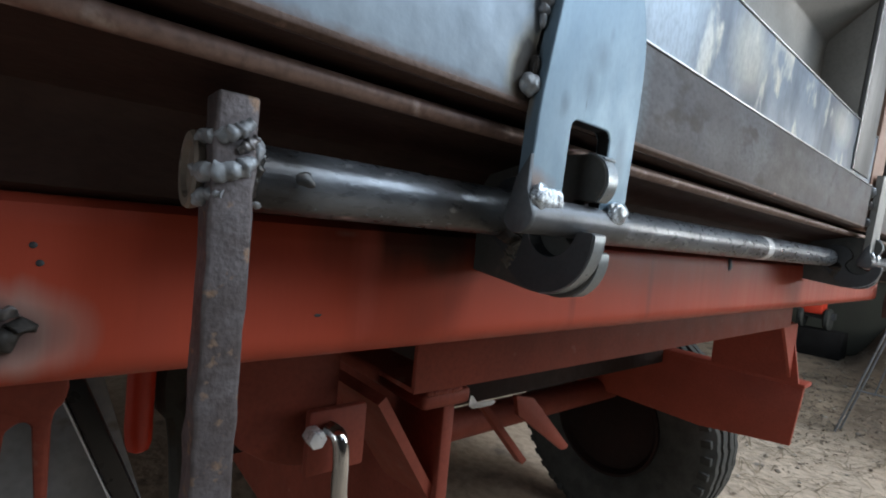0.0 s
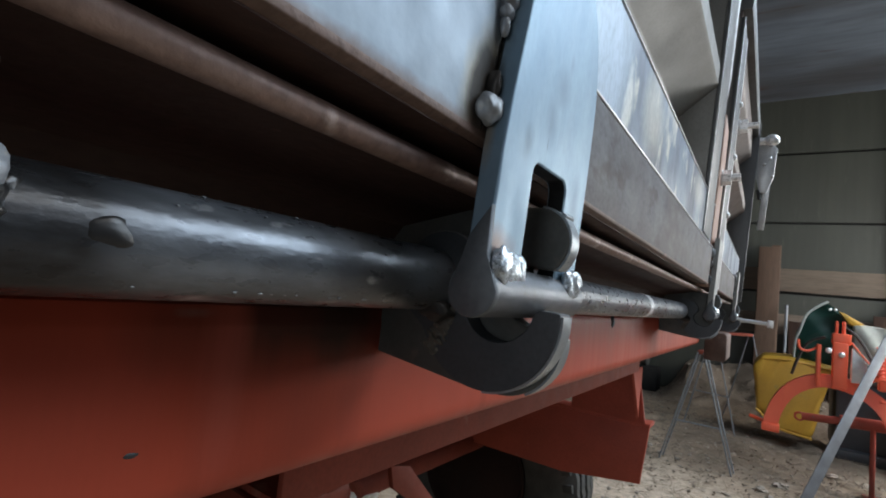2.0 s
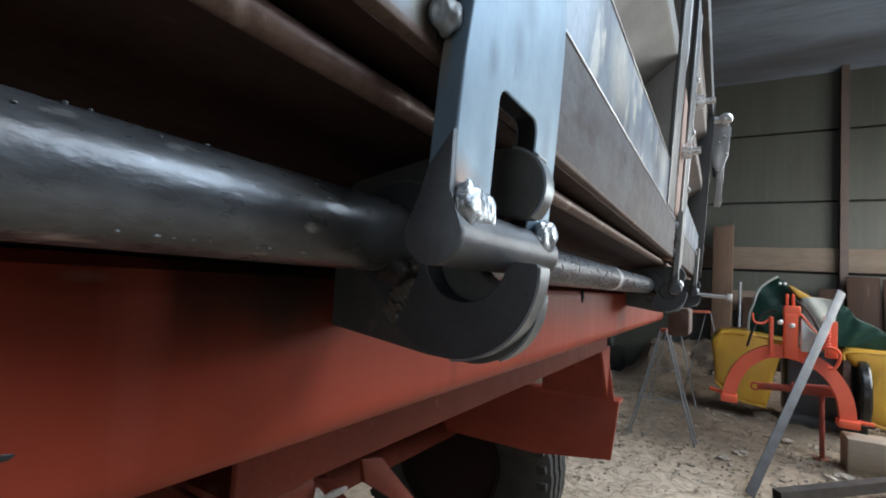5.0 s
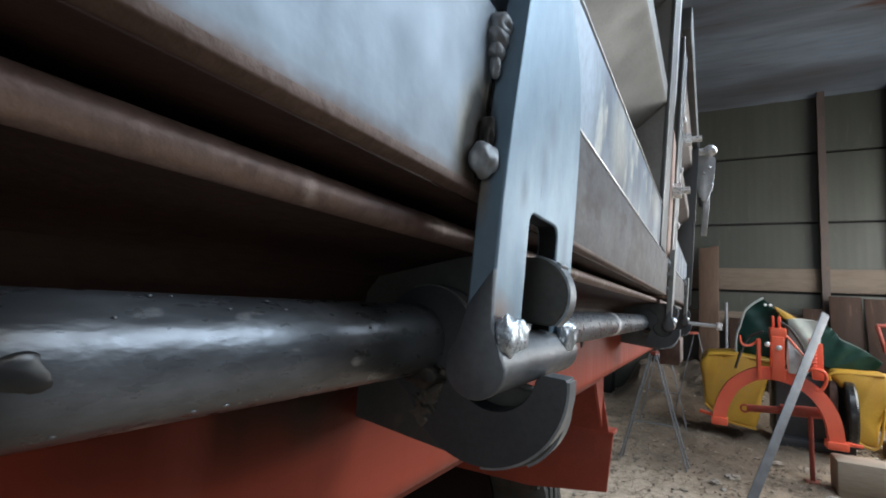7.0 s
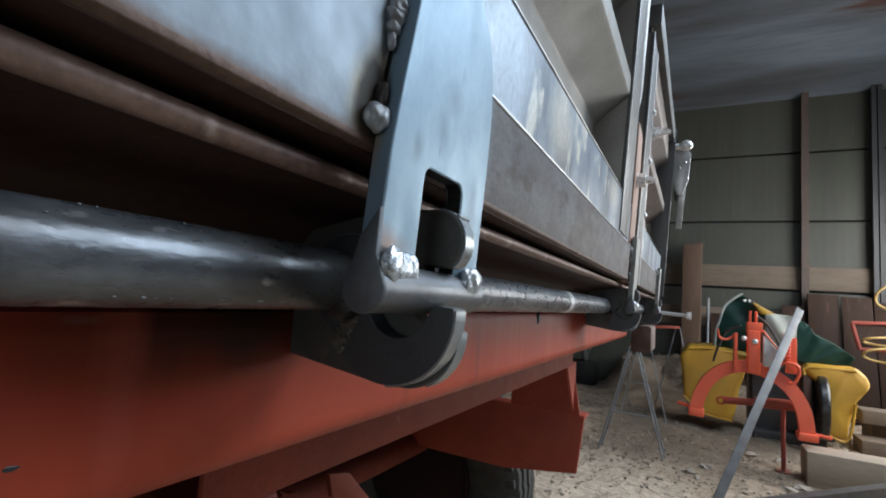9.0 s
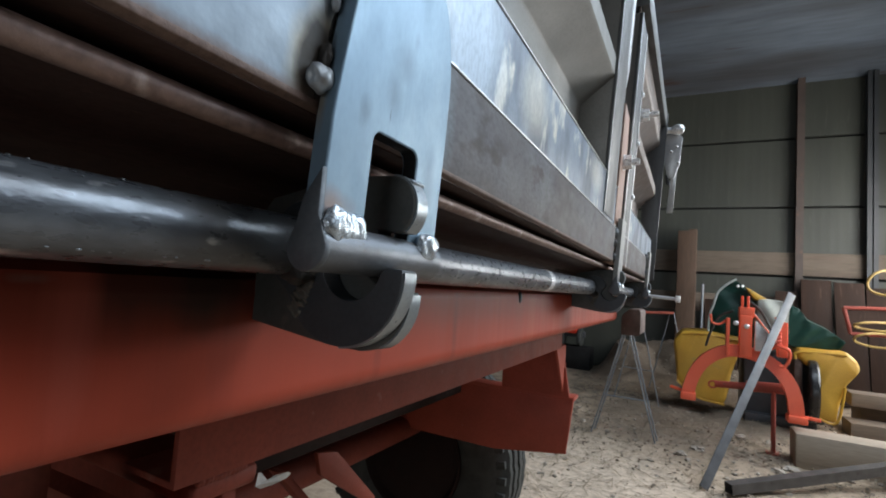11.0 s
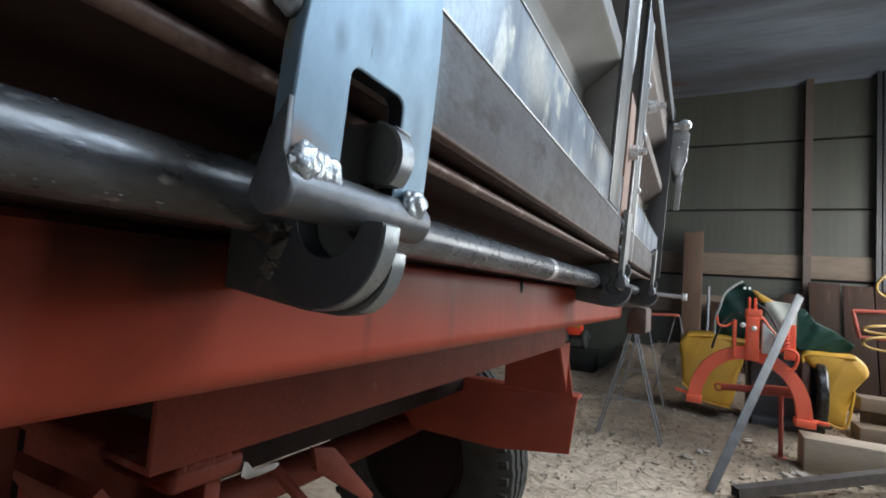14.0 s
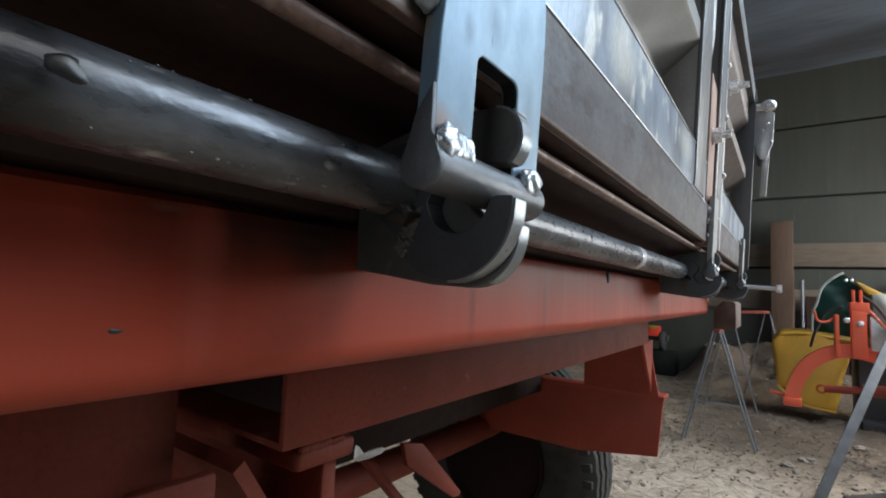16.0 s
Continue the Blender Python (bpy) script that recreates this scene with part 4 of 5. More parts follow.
def turning_hook(y):
    cx, cz = -0.0232, 0.9366
    outer = arc(cx, cz, 0.0352, 4, -148, 26)
    inner = arc(-0.0175, 0.9418, 0.0180, -172, -12, 16)
    boss = arc(-0.050, 0.949, 0.0240, 196, 8, 16)
    poly = [(0.0030, 0.9402), (0.0114, 0.9396), *outer, (-0.0585, 0.9260), (-0.0700, 0.9350), *boss, (-0.0335, 0.9435), *inner]
    hook = part("latch_hook", prism(poly, "y", y, y + 0.0120, 0.0010, 2, 40), BLACK, trailer, "dark crescent hook with a bright edge", False)
    part("bright_edge", rim(arc(cx, cz, 0.0350, 3, -88, 22), y + 0.0009, y + 0.0111), EDGE, hook, "bright ground edge")
    part("bright_edge", rim(arc(-0.050, 0.949, 0.0238, 110, 20, 12), y + 0.0009, y + 0.0111, 0.0008), FLATBAR, hook, "dull ground edge of the boss")
    run = [Vector((-0.0530 + 0.0130 * u, y, 0.9150 + 0.0225 * u + 0.0012 * noise.noise(Vector((u * 5, y * 9, 2))))) for u in np.linspace(0, 1, 60)]
    bm = tube(run, [0.0040 * (0.55 + 0.55 * math.sin(math.pi * (0.12 + 0.80 * k / 60))) * (1 + 0.55 * noise.noise(Vector((k * 0.30, 5 + y, 1)))) for k in range(60)], 18)
    for v in bm.verts:
        v.co.y = y + (v.co.y - y) * 0.30 + 0.0010 * noise.noise(v.co * 420)
        v.co.x += 0.0022 * noise.noise(v.co * 260)
        v.co.z += 0.0022 * noise.noise(v.co * 260 + Vector((7, 0, 0)))
    part("weld_bead", bm, SLAG, hook, "rough burnt weld")
    part("weld_bead", lump((-0.0480, y - 0.004, 0.9350), 0.0075, (1.2, 0.8, 0.7), 0.5, 6.0 + y, 3), SOOT, hook, "sooty weld under the pipe")
    return hook


for y in (0.0, 0.835, 1.57):
    fixed_jaw(y + 0.0605)
    turning_hook(y + 0.0475)

# latch pipe with its lever
pipe = part("latch_pipe", lathe([(0.011, -0.140), (0.0145, -0.140), (PR, -0.139), (PR, 0.858), (0.0145, 0.859)], "y", (PX, 0, PZ), 48), PIPE, trailer, "dark scaled steel pipe")
part("pipe_sleeve", lathe([(PR + 0.0001, 0.512), (PR + 0.0003, 0.513), (PR + 0.0003, 0.532), (PR + 0.0001, 0.533)], "y", (PX, 0, PZ), 32), BAND, pipe, "pale bare band on the pipe")
part("far_pipe", lathe([(PR, 0.95), (PR, 1.60)], "y", (PX, 0, PZ), 20), PIPE, trailer)
part("pipe_collar", lathe([(0.0110, -0.1405), (0.0120, -0.1425), (0.0152, -0.1428), (0.0163, -0.1415), (0.0160, -0.139), (0.015, -0.1385)], "y", (PX, 0, PZ), 32), COLLAR, pipe, "tan scaled collar")
bm = prism([(-0.049, 0.979), (-0.031, 0.979), (-0.030, 0.6), (-0.047, 0.6)], "y", -0.1385, -0.1222, 0.0016, 3)
bmesh.ops.subdivide_edges(bm, edges=[e for e in bm.edges if abs(e.verts[0].co.z - e.verts[1].co.z) > 0.2], cuts=40)
for v in bm.verts:
    v.co += Vector((1, 1, 0)) * 0.0009 * noise.noise(v.co * 90)
lever = part("lever", bm, LEVER, trailer, "pitted rusty steel lever bar")
def smear(pts, r, seed):
    """A rough run of weld laid over a corner."""
    path = smooth_path(pts, 10)
    bm = tube(path, [r * (0.55 + 0.45 * math.sin(math.pi * (k + 0.5) / len(path))) * (1 + 0.45 * noise.noise(Vector((k * 0.32, seed, 1)))) for k in range(len(path))], 16)
    for v in bm.verts:
        v.co += 0.0010 * noise.noise_vector(v.co * 200 + Vector((seed, 0, 0))) + 0.0008 * noise.noise_vector(v.co * 520)
    return bm


for k, (pts, r, m) in enumerate((([(-0.0480, -0.1405, 0.9610), (-0.0420, -0.1395, 0.9620), (-0.0350, -0.1375, 0.9612), (-0.0308, -0.1335, 0.9625), (-0.0302, -0.1290, 0.9650), (-0.0305, -0.1250, 0.9690)], 0.0032, GREYWELD),
                                 ([(-0.0480, -0.1405, 0.9490), (-0.0400, -0.1400, 0.9480), (-0.0318, -0.1360, 0.9478), (-0.0302, -0.1290, 0.9500), (-0.0305, -0.1235, 0.9540)], 0.0040, GREYWELD),
                                 ([(-0.0490, -0.1405, 0.9385), (-0.0430, -0.1395, 0.9370), (-0.0360, -0.1385, 0.9390), (-0.0306, -0.1340, 0.9400)], 0.0029, GREYWELD),
                                 ([(-0.0310, -0.1300, 0.9570), (-0.0305, -0.1265, 0.9590), (-0.0310, -0.1230, 0.9630)], 0.0024, SCORCH),
                                 ([(-0.0410, -0.1215, 0.9640), (-0.0385, -0.1205, 0.9570), (-0.0390, -0.1205, 0.9490), (-0.0420, -0.1210, 0.9400)], 0.0032, BLACKPAINT))):
    part("weld_run", smear(pts, r, 3.0 * k + 1), m, lever, "rough bluish-grey weld round the lever")
part("weld_bead", lump((-0.0375, -0.1210, 0.9590), 0.0042, (0.9, 0.8, 1.3), 0.3, 3.3), GREYWELD, lever, "bluish weld drop")
part("weld_bead", blob([((-0.0455, -0.1165, 0.9560), 0.0040), ((-0.0475, -0.1130, 0.9530), 0.0034), ((-0.0440, -0.1190, 0.9515), 0.0030)], 2.9), BLACKPAINT, lever, "burnt weld drop")
part("weld_bead", lump((-0.0485, -0.1170, 0.9385), 0.0040, (0.9, 1.1, 0.8), 0.35, 8.8), GREYWELD, lever, "dull weld drop")
part("weld_bead", lump((-0.0427, -0.0975, 0.9500), 0.0048, (0.52, 1.4, 0.95), 0.30, 2.2), BLACKPAINT, pipe, "dark shiny tack weld")
for k, (y, z) in enumerate(((-0.05, 0.9378), (-0.045, 0.9378), (-0.026, 0.9376), (0.16, 0.938), (0.165, 0.938), (0.17, 0.938), (0.19, 0.938))):
    part("weld_spatter", lump((-0.0463, y, z), 0.0007, (1, 1.5, 0.8), 0.2, k, 2), GREYWELD, pipe)
for k in range(14):
    part("weld_spatter", lump((-0.0463 + random.uniform(-0.001, 0.001), random.uniform(-0.09, 0.0), 0.9377), random.uniform(0.0003, 0.0007), (1, 1.6, 0.8), 0.3, k, 2), GREYWELD, pipe)
for k in range(9):
    a = radians(random.uniform(10, 80))
    part("weld_spatter", lump((PX + 0.0156 * math.cos(a), random.uniform(-0.09, 0.0), PZ + 0.0156 * math.sin(a)), random.uniform(0.0003, 0.0007), (1, 1.2, 0.7), 0.2, k, 2), GREYWELD, pipe)
part("drip", lump((-0.096, 0.545, 0.923), 0.006, (0.5, 0.7, 1.4), 0.3, 3.0), BLACK, cross_beam)


def bolt(at, length, r, parent, d=(1, 0, 0)):
    """A threaded bolt standing outward, with its nut."""
    at, d = Vector(at), Vector(d).normalized()
    rod = part("bolt", tube([at, at + d * length], r, 12), CHROME, parent, "zinc-plated bolt")
    s = d.orthogonal().normalized()
    u = d.cross(s)
    bm = bmesh.new()
    rings = [[bm.verts.new(at + d * q + (s * math.cos(k * math.pi / 3) + u * math.sin(k * math.pi / 3)) * r * 2.1) for k in range(6)] for q in (0.004, 0.004 + r * 2.0)]
    for k in range(6):
        bm.faces.new((rings[0][k], rings[0][(k + 1) % 6], rings[1][(k + 1) % 6], rings[1][k]))
    bm.faces.new(rings[0][::-1])
    bm.faces.new(rings[1])
    part("nut", soften(bm, r * 0.12, 1), CHROME, rod)
    part("washer", tube([at, at + d * 0.003], r * 2.4, 16), CHROME, rod)
    return rod


bolt((-0.004, 0.888, 1.211), 0.033, 0.007, trailer)
bolt((0.008, 1.100, 1.385), 0.040, 0.007, gate_two)
for z in (1.17, 1.30, 1.42):
    part("rivet", lump((-0.009 + LEAN * (z - 1), 1.058, z), 0.007, (0.7, 1, 1), 0.1, z), CHROME, gate_two)
part("rivet", lump((-0.012, 0.822, 1.067), 0.0035, (0.6, 1, 1), 0.1, 1), CHROME, gate_one)
corner_bolt = part("corner_bolt", tube([(0.0, 1.69, 0.942), (0.085, 1.69, 0.938)], 0.006, 10), GALV, trailer)
part("bolt_head", box(0.083, 0.099, 1.678, 1.702, 0.926, 0.95, 0.002), CHROME, corner_bolt)

# toggle latch at the end of the far gate
latch = part("toggle_latch", prism([(0.018, 1.575), (0.06, 1.59), (0.086, 1.555), (0.078, 1.45), (0.058, 1.395), (0.036, 1.40), (0.024, 1.46)], "y", 1.845, 1.856, 0.002), GALV, gate_two, "zinc-plated toggle latch")
part("latch_knob", lump((0.068, 1.83, 1.582), 0.021, (1.15, 1, 1), 0.02), CHROME, latch)
part("latch_pivot", tube([(0.0, 1.815, 1.575), (0.05, 1.83, 1.58)], 0.013, 12), CHROME, latch)
part("latch_handle", bar((0.060, 1.862, 1.44), (0.046, 1.90, 1.272), 0.006, 0.020, (1, 0, 0), 0.001), GALV, latch)
part("latch_spring", tube([(0.034, 1.85, 1.41), (0.040, 1.855, 1.375)], 0.007, 10), DARKSTEEL, latch)
for p in ((0.048, 1.843, 1.50), (0.066, 1.843, 1.52), (0.074, 1.843, 1.455)):
    part("rivet", lump(p, 0.006, (1, 1, 1), 0.05), CHROME, latch)


# ---- yard things behind ----
def trestle(name, apex, half, length, label, turn):
    """A folding trestle: two hinged A-frames under a red top bar."""
    th = thing(name, label, "trestle", (apex[0], apex[1], GROUND), "trestles in the shed")
    h = apex[2] - GROUND
    part("top_bar", bar((0, 0, h), (0, length, h), 0.05, 0.03, bev=0.004), SHADERED, th, "red top bar")
    for y in (0.0, length):
        for s in (-1, 1):
            part("leg", tube([(s * 0.02, y, h), (s * half * 0.66, y + s * 0.02, h * 0.36), (s * half, y + s * 0.03, 0)], 0.0068, 10), TRESTLE, th)
    part("stay", tube([(-half * 0.64, -0.02, h * 0.37), (half * 0.64, 0.02, h * 0.37)], 0.006, 8), TRESTLE, th)
    th.rotation_euler.z = radians(turn)
    return th


trestle("trestle", (-0.325, 4.05, 0.655), 0.24, 0.10, "folding steel trestle with thin tube legs", -6)
trestle("trestle", (-0.36, 5.5, 0.775), 0.24, 0.8, "folding steel trestle with a red top bar", -22)

# orange hitch triangle standing on a red leg
hitch = thing("hitch_frame", "orange arched hitch frame standing on the dirt", "implement hitch", (0.52, 4.4, GROUND))


def HZ(x, y, z):
    return (x - 0.52, y - 4.4, z - GROUND)


arch_pts = smooth_path([HZ(0.130, 4.45, 0.150), HZ(0.170, 4.45, 0.310), HZ(0.250, 4.44, 0.450), HZ(0.380, 4.43, 0.542), HZ(0.510, 4.42, 0.560), HZ(0.650, 4.40, 0.525), HZ(0.770, 4.38, 0.430), HZ(0.840, 4.36, 0.290), HZ(0.865, 4.35, 0.110)], 5)
bm = bmesh.new()
rings = []
for i, p in enumerate(arch_pts):
    d = (arch_pts[min(i + 1, len(arch_pts) - 1)] - arch_pts[max(i - 1, 0)]).normalized()
    s = Vector((0, 1, 0))
    u = d.cross(s).normalized()
    rings.append([bm.verts.new(p + s * a + u * b) for a, b in ((-0.04, -0.047), (0.04, -0.047), (0.04, 0.047), (-0.04, 0.047))])
for a, b in zip(rings, rings[1:]):
    for k in range(4):
        bm.faces.new((a[k], a[(k + 1) % 4], b[(k + 1) % 4], b[k]))
bm.faces.new(rings[0][::-1])
bm.faces.new(rings[-1])
part("arch", soften(bm, 0.010, 2, 50), ORANGE, hitch)
part("foot_pin", tube([HZ(0.000, 4.5, 0.190), HZ(0.130, 4.46, 0.170)], 0.013, 10), ORANGE, hitch)
part("foot_pin", tube([HZ(0.880, 4.33, 0.135), HZ(1.000, 4.30, 0.130)], 0.013, 10), ORANGE, hitch)
part("foot_collar", box(*[v for pair in zip(HZ(0.080, 4.39, 0.115), HZ(0.195, 4.51, 0.175)) for v in pair], 0.01), ORANGE, hitch)
part("foot_collar", box(*[v for pair in zip(HZ(0.800, 4.29, 0.080), HZ(0.925, 4.41, 0.135)) for v in pair], 0.01), ORANGE, hitch)
part("mast_plate", box(*[v for pair in zip(HZ(0.395, 4.36, 0.520), HZ(0.420, 4.46, 0.820)) for v in pair], 0.004), ORANGE, hitch)
part("mast_block", box(*[v for pair in zip(HZ(0.485, 4.34, 0.520), HZ(0.570, 4.44, 0.850)) for v in pair], 0.008), ORANGE, hitch)
part("mast_cap", box(*[v for pair in zip(HZ(0.480, 4.35, 0.835), HZ(0.585, 4.45, 0.915)) for v in pair], 0.008), ORANGE, hitch)
for x in (0.495, 0.535):
    part("fork_tine", box(*[v for pair in zip(HZ(x, 4.38, 0.90), HZ(x + 0.018, 4.42, 1.005)) for v in pair], 0.006), ORANGE, hitch)
for x, z in ((0.46, 0.785), (0.533, 0.765)):
    part("bolt_head", lump(HZ(x, 4.335, z), 0.020, (1, 0.6, 1), 0.05), CHROME, hitch)
part("grey_arm", prism([(HZ(0.590, 0, 0)[0], HZ(0, 0, 0.580)[2]), (HZ(0.690, 0, 0)[0], HZ(0, 0, 0.580)[2]), (HZ(0.670, 0, 0)[0], HZ(0, 0, 0.720)[2]), (HZ(0.590, 0, 0)[0], HZ(0, 0, 0.820)[2])], "y", -0.05, 0.0, 0.004), GALV, hitch)
part("hook_rod", tube(smooth_path([HZ(0.410, 4.4, 0.810), HZ(0.350, 4.38, 0.765), HZ(0.295, 4.37, 0.775), HZ(0.280, 4.37, 0.840)], 5), 0.009, 8), ORANGE, hitch)
part("hook_rod", tube(smooth_path([HZ(0.585, 4.36, 0.860), HZ(0.650, 4.35, 0.770), HZ(0.720, 4.34, 0.680)], 5), 0.007, 8), ORANGE, hitch)
part("spring_bracket", box(*[v for pair in zip(HZ(0.730, 4.30, 0.555), HZ(0.795, 4.36, 0.820)) for v in pair], 0.006), ORANGE, hitch)
coil = [HZ(0.73 + 0.020 * math.cos(a * 0.9), 4.285 + 0.020 * math.sin(a * 0.9), 0.635 + 0.0036 * a) for a in range(0, 60)]
part("spring", tube(coil, 0.006, 6), ORANGE, hitch)
part("spring_loop", tube(smooth_path([HZ(0.690, 4.29, 0.615), HZ(0.730, 4.27, 0.635), HZ(0.790, 4.27, 0.620), HZ(0.805, 4.28, 0.565), HZ(0.780, 4.29, 0.495), HZ(0.740, 4.29, 0.485)], 5), 0.012, 8), ORANGE, hitch)
part("cross_tube", tube([HZ(0.33, 4.5, 0.262), HZ(0.86, 4.46, 0.305)], 0.028, 12), FADEDRED, hitch, "red cross tube")
part("cross_sleeve", tube([HZ(0.55, 4.48, 0.285), HZ(0.80, 4.46, 0.30)], 0.042, 12), FADEDRED, hitch)
part("eye_ring", tube([HZ(0.315 + 0.028 * math.cos(a), 4.49, 0.258 + 0.028 * math.sin(a)) for a in np.arange(0, 6.2, 0.5)], 0.008, 8, True), FADEDRED, hitch)
part("support_leg", tube([HZ(0.73, 4.45, 0.29), HZ(0.73, 4.42, GROUND)], 0.016, 12), FADEDRED, hitch, "faded red support leg")
part("foot_plate", box(*[v for pair in zip(HZ(0.685, 4.37, GROUND), HZ(0.775, 4.47, GROUND + 0.012)) for v in pair], 0.002), FADEDRED, hitch)
part("cable", tube(smooth_path([HZ(0.450, 4.5, 0.880), HZ(0.350, 4.52, 0.820), HZ(0.290, 4.55, 0.680), HZ(0.260, 4.6, 0.560)], 6), 0.010, 8), RUBBER, hitch)
part("cable", tube(smooth_path([HZ(0.550, 4.48, 0.970), HZ(0.630, 4.46, 0.900), HZ(0.700, 4.42, 0.760), HZ(0.730, 4.38, 0.640)], 6), 0.010, 8), RUBBER, hitch)

# flat bar leaning on the hitch
fb = bar((0.235, 3.30, GROUND + 0.0), (0.805, 4.24, 1.04), 0.056, 0.008, (0.5, -1, 0.3), 0.001)
tagged(part("flat_bar", fb, FLATBAR), "bare grey flat steel bar leaning on the hitch", "steel bar")


# yellow machine hood under the tarpaulin
def hood(name, prof, y0, y1, bend, label):
    bm = prism(prof, "y", y0, y1, 0.03, 3, 20)
    bmesh.ops.subdivide_edges(bm, edges=[e for e in bm.edges if e.calc_length() > 0.15], cuts=7, use_grid_fill=True)
    for v in bm.verts:
        v.co.y += 0.035 * noise.noise(Vector((v.co.x * 11 + v.co.z * 3, v.co.z * 3.5, 1.7))) + 0.02 * noise.noise(Vector((v.co.x * 5, v.co.z * 13, 4.2)))
        v.co.y += bend * (v.co.x - prof[0][0]) ** 2 + 0.012 * noise.noise(v.co * 5)
        v.co.x += 0.010 * noise.noise(v.co * 6 + Vector((9, 0, 0)))
        v.co.z += 0.010 * noise.noise(v.co * 6 + Vector((0, 9, 0)))
    th = thing(name, label, "machine hood", group="yellow hoods")
    part("cover", bm, YELLOW, th)
    low = sorted(prof, key=lambda p: p[1])[:3]
    part("hem", tube(smooth_path([(x, y0 - 0.004, z + 0.012) for x, z in sorted(low)], 5), 0.011, 8), YELLOW, th)
    high = sorted(prof, key=lambda p: -p[1])[:3]
    part("top_fold", tube(smooth_path([(x, y0 - 0.002, z - 0.03) for x, z in sorted(high)], 5), 0.013, 8), YELLOW, th)
    return th


hood("yellow_hood", [(-0.01, 0.52), (0.03, 0.10), (0.2, -0.04), (0.46, -0.08), (0.52, 0.25), (0.63, 0.60), (0.26, 0.64), (0.06, 0.62)], 5.45, 6.1, 0.0, "dull yellow moulded hood, dusty on top")
hood("yellow_hood", [(1.00, 0.50), (1.17, 0.35), (1.150, -0.03), (1.305, -0.06), (1.365, 0.26), (1.48, 0.43), (1.46, 0.50), (1.37, 0.58), (1.03, 0.57)], 5.30, 5.95, 0.0, "yellow moulded hood with a flared edge")
machine = thing("mower_body", "dark machine body between yellow hoods", "machine", (0.9, 5.75, GROUND))
part("body", box(-0.28, 0.38, -0.2, 0.3, 0.06, 0.68, 0.03), DARKSTEEL, machine)
drum = part("drum", lathe([(0.05, -0.035), (0.22, -0.04), (0.27, -0.035), (0.28, -0.02), (0.28, 0.02), (0.27, 0.035), (0.22, 0.04), (0.05, 0.035)], "x", (0.26, -0.4, 0.40), 40), BLACKPAINT, machine, "black rubber wheel")
drum.rotation_euler.z = radians(-4)
part("skid", box(-0.27, 0.3, -0.3, 0.2, 0.0, 0.1, 0.02), DARKSTEEL, machine)
part("rust_guard", box(0.10, 0.16, -0.42, -0.1, 0.30, 0.72, 0.01), RUST, machine)


def draped(outline, y, depth, name, mat, label, category, amp=0.03):
    """A cloth bundle: a bulged outline with folds."""
    bm = prism(outline, "y", -0.5, 0.5)
    bmesh.ops.triangulate(bm, faces=bm.faces[:])
    bmesh.ops.subdivide_edges(bm, edges=bm.edges[:], cuts=7, use_grid_fill=True)
    cx = sum(p[0] for p in outline) / len(outline)
    cz = sum(p[1] for p in outline) / len(outline)
    for v in bm.verts:
        d = min(1.0, math.hypot((v.co.x - cx) / 0.6, (v.co.z - cz) / 0.4))
        side = v.co.y
        v.co.y = y + depth * side * (1.15 - 0.65 * d) + amp * noise.noise(Vector((v.co.x * 7 + v.co.z * 4, v.co.z * 2.5, 3.3))) + 0.6 * amp * noise.noise(Vector((v.co.x * 16 - v.co.z * 9, v.co.z * 12, 8.3)))
        v.co.x += amp * 0.5 * noise.noise(v.co * 5)
        v.co.z += amp * 0.5 * noise.noise(v.co * 5 + Vector((4, 4, 4)))
    bmesh.ops.smooth_vert(bm, verts=bm.verts[:], factor=0.5, use_axis_x=True, use_axis_y=True, use_axis_z=True)
    return tagged(part(name, bm, mat), label, category)


tarp = draped([(0.31, 0.60), (0.32, 0.85), (0.40, 1.05), (0.54, 1.19), (0.62, 1.10), (0.72, 1.0), (0.80, 0.94), (0.80, 0.62), (0.46, 0.56), (0.41, 0.49)], 5.75, 0.32, "green_tarpaulin", TARP, "crumpled dark green tarpaulin with pale edging over the hood", "tarpaulin", 0.05)
edge = smooth_path([(0.545, 5.58, 1.19), (0.46, 5.58, 1.13), (0.385, 5.58, 1.04), (0.345, 5.57, 0.90), (0.315, 5.57, 0.80), (0.31, 5.57, 0.62), (0.36, 5.57, 0.53), (0.42, 5.57, 0.49)], 5)
part("edging", tube(edge, 0.011, 6), PIPING, tarp, "pale edging tape")
for x in (0.56, 0.60):
    part("eyelet", lump((x, 5.57, 1.12), 0.014, (1, 0.5, 1), 0.05), CHROME, tarp)
draped([(0.93, 0.60), (0.98, 0.98), (1.05, 0.94), (1.12, 0.84), (1.21, 0.78), (1.31, 0.72), (1.39, 0.65), (1.34, 0.57), (1.02, 0.57)], 5.6, 0.34, "green_tarpaulin", TARP, "dark green tarpaulin sagging over the yellow hood", "tarpaulin", 0.05)
draped([(0.69, 0.56), (0.70, 0.80), (0.72, 0.985), (0.80, 1.0), (0.94, 0.99), (0.96, 0.80), (0.95, 0.56)], 5.45, 0.22, "canvas_bag", CANVAS, "pale grey canvas bag slumped on the machine", "bag", 0.04)
draped([(0.62, 1.10), (0.66, 1.09), (0.80, 1.0), (0.78, 0.97), (0.70, 0.99)], 5.55, 0.12, "yellow_sack", YELLOW, "dull yellow folded sack edge", "sack", 0.02)

# red frame with yellow hoses
rack = thing("hose_rack", "red tubular frame hung with yellow hoses", "hose rack", (1.74, 6.6, GROUND))


def RZ(x, y, z):
    return (x - 1.8, y - 6.6, z - GROUND)


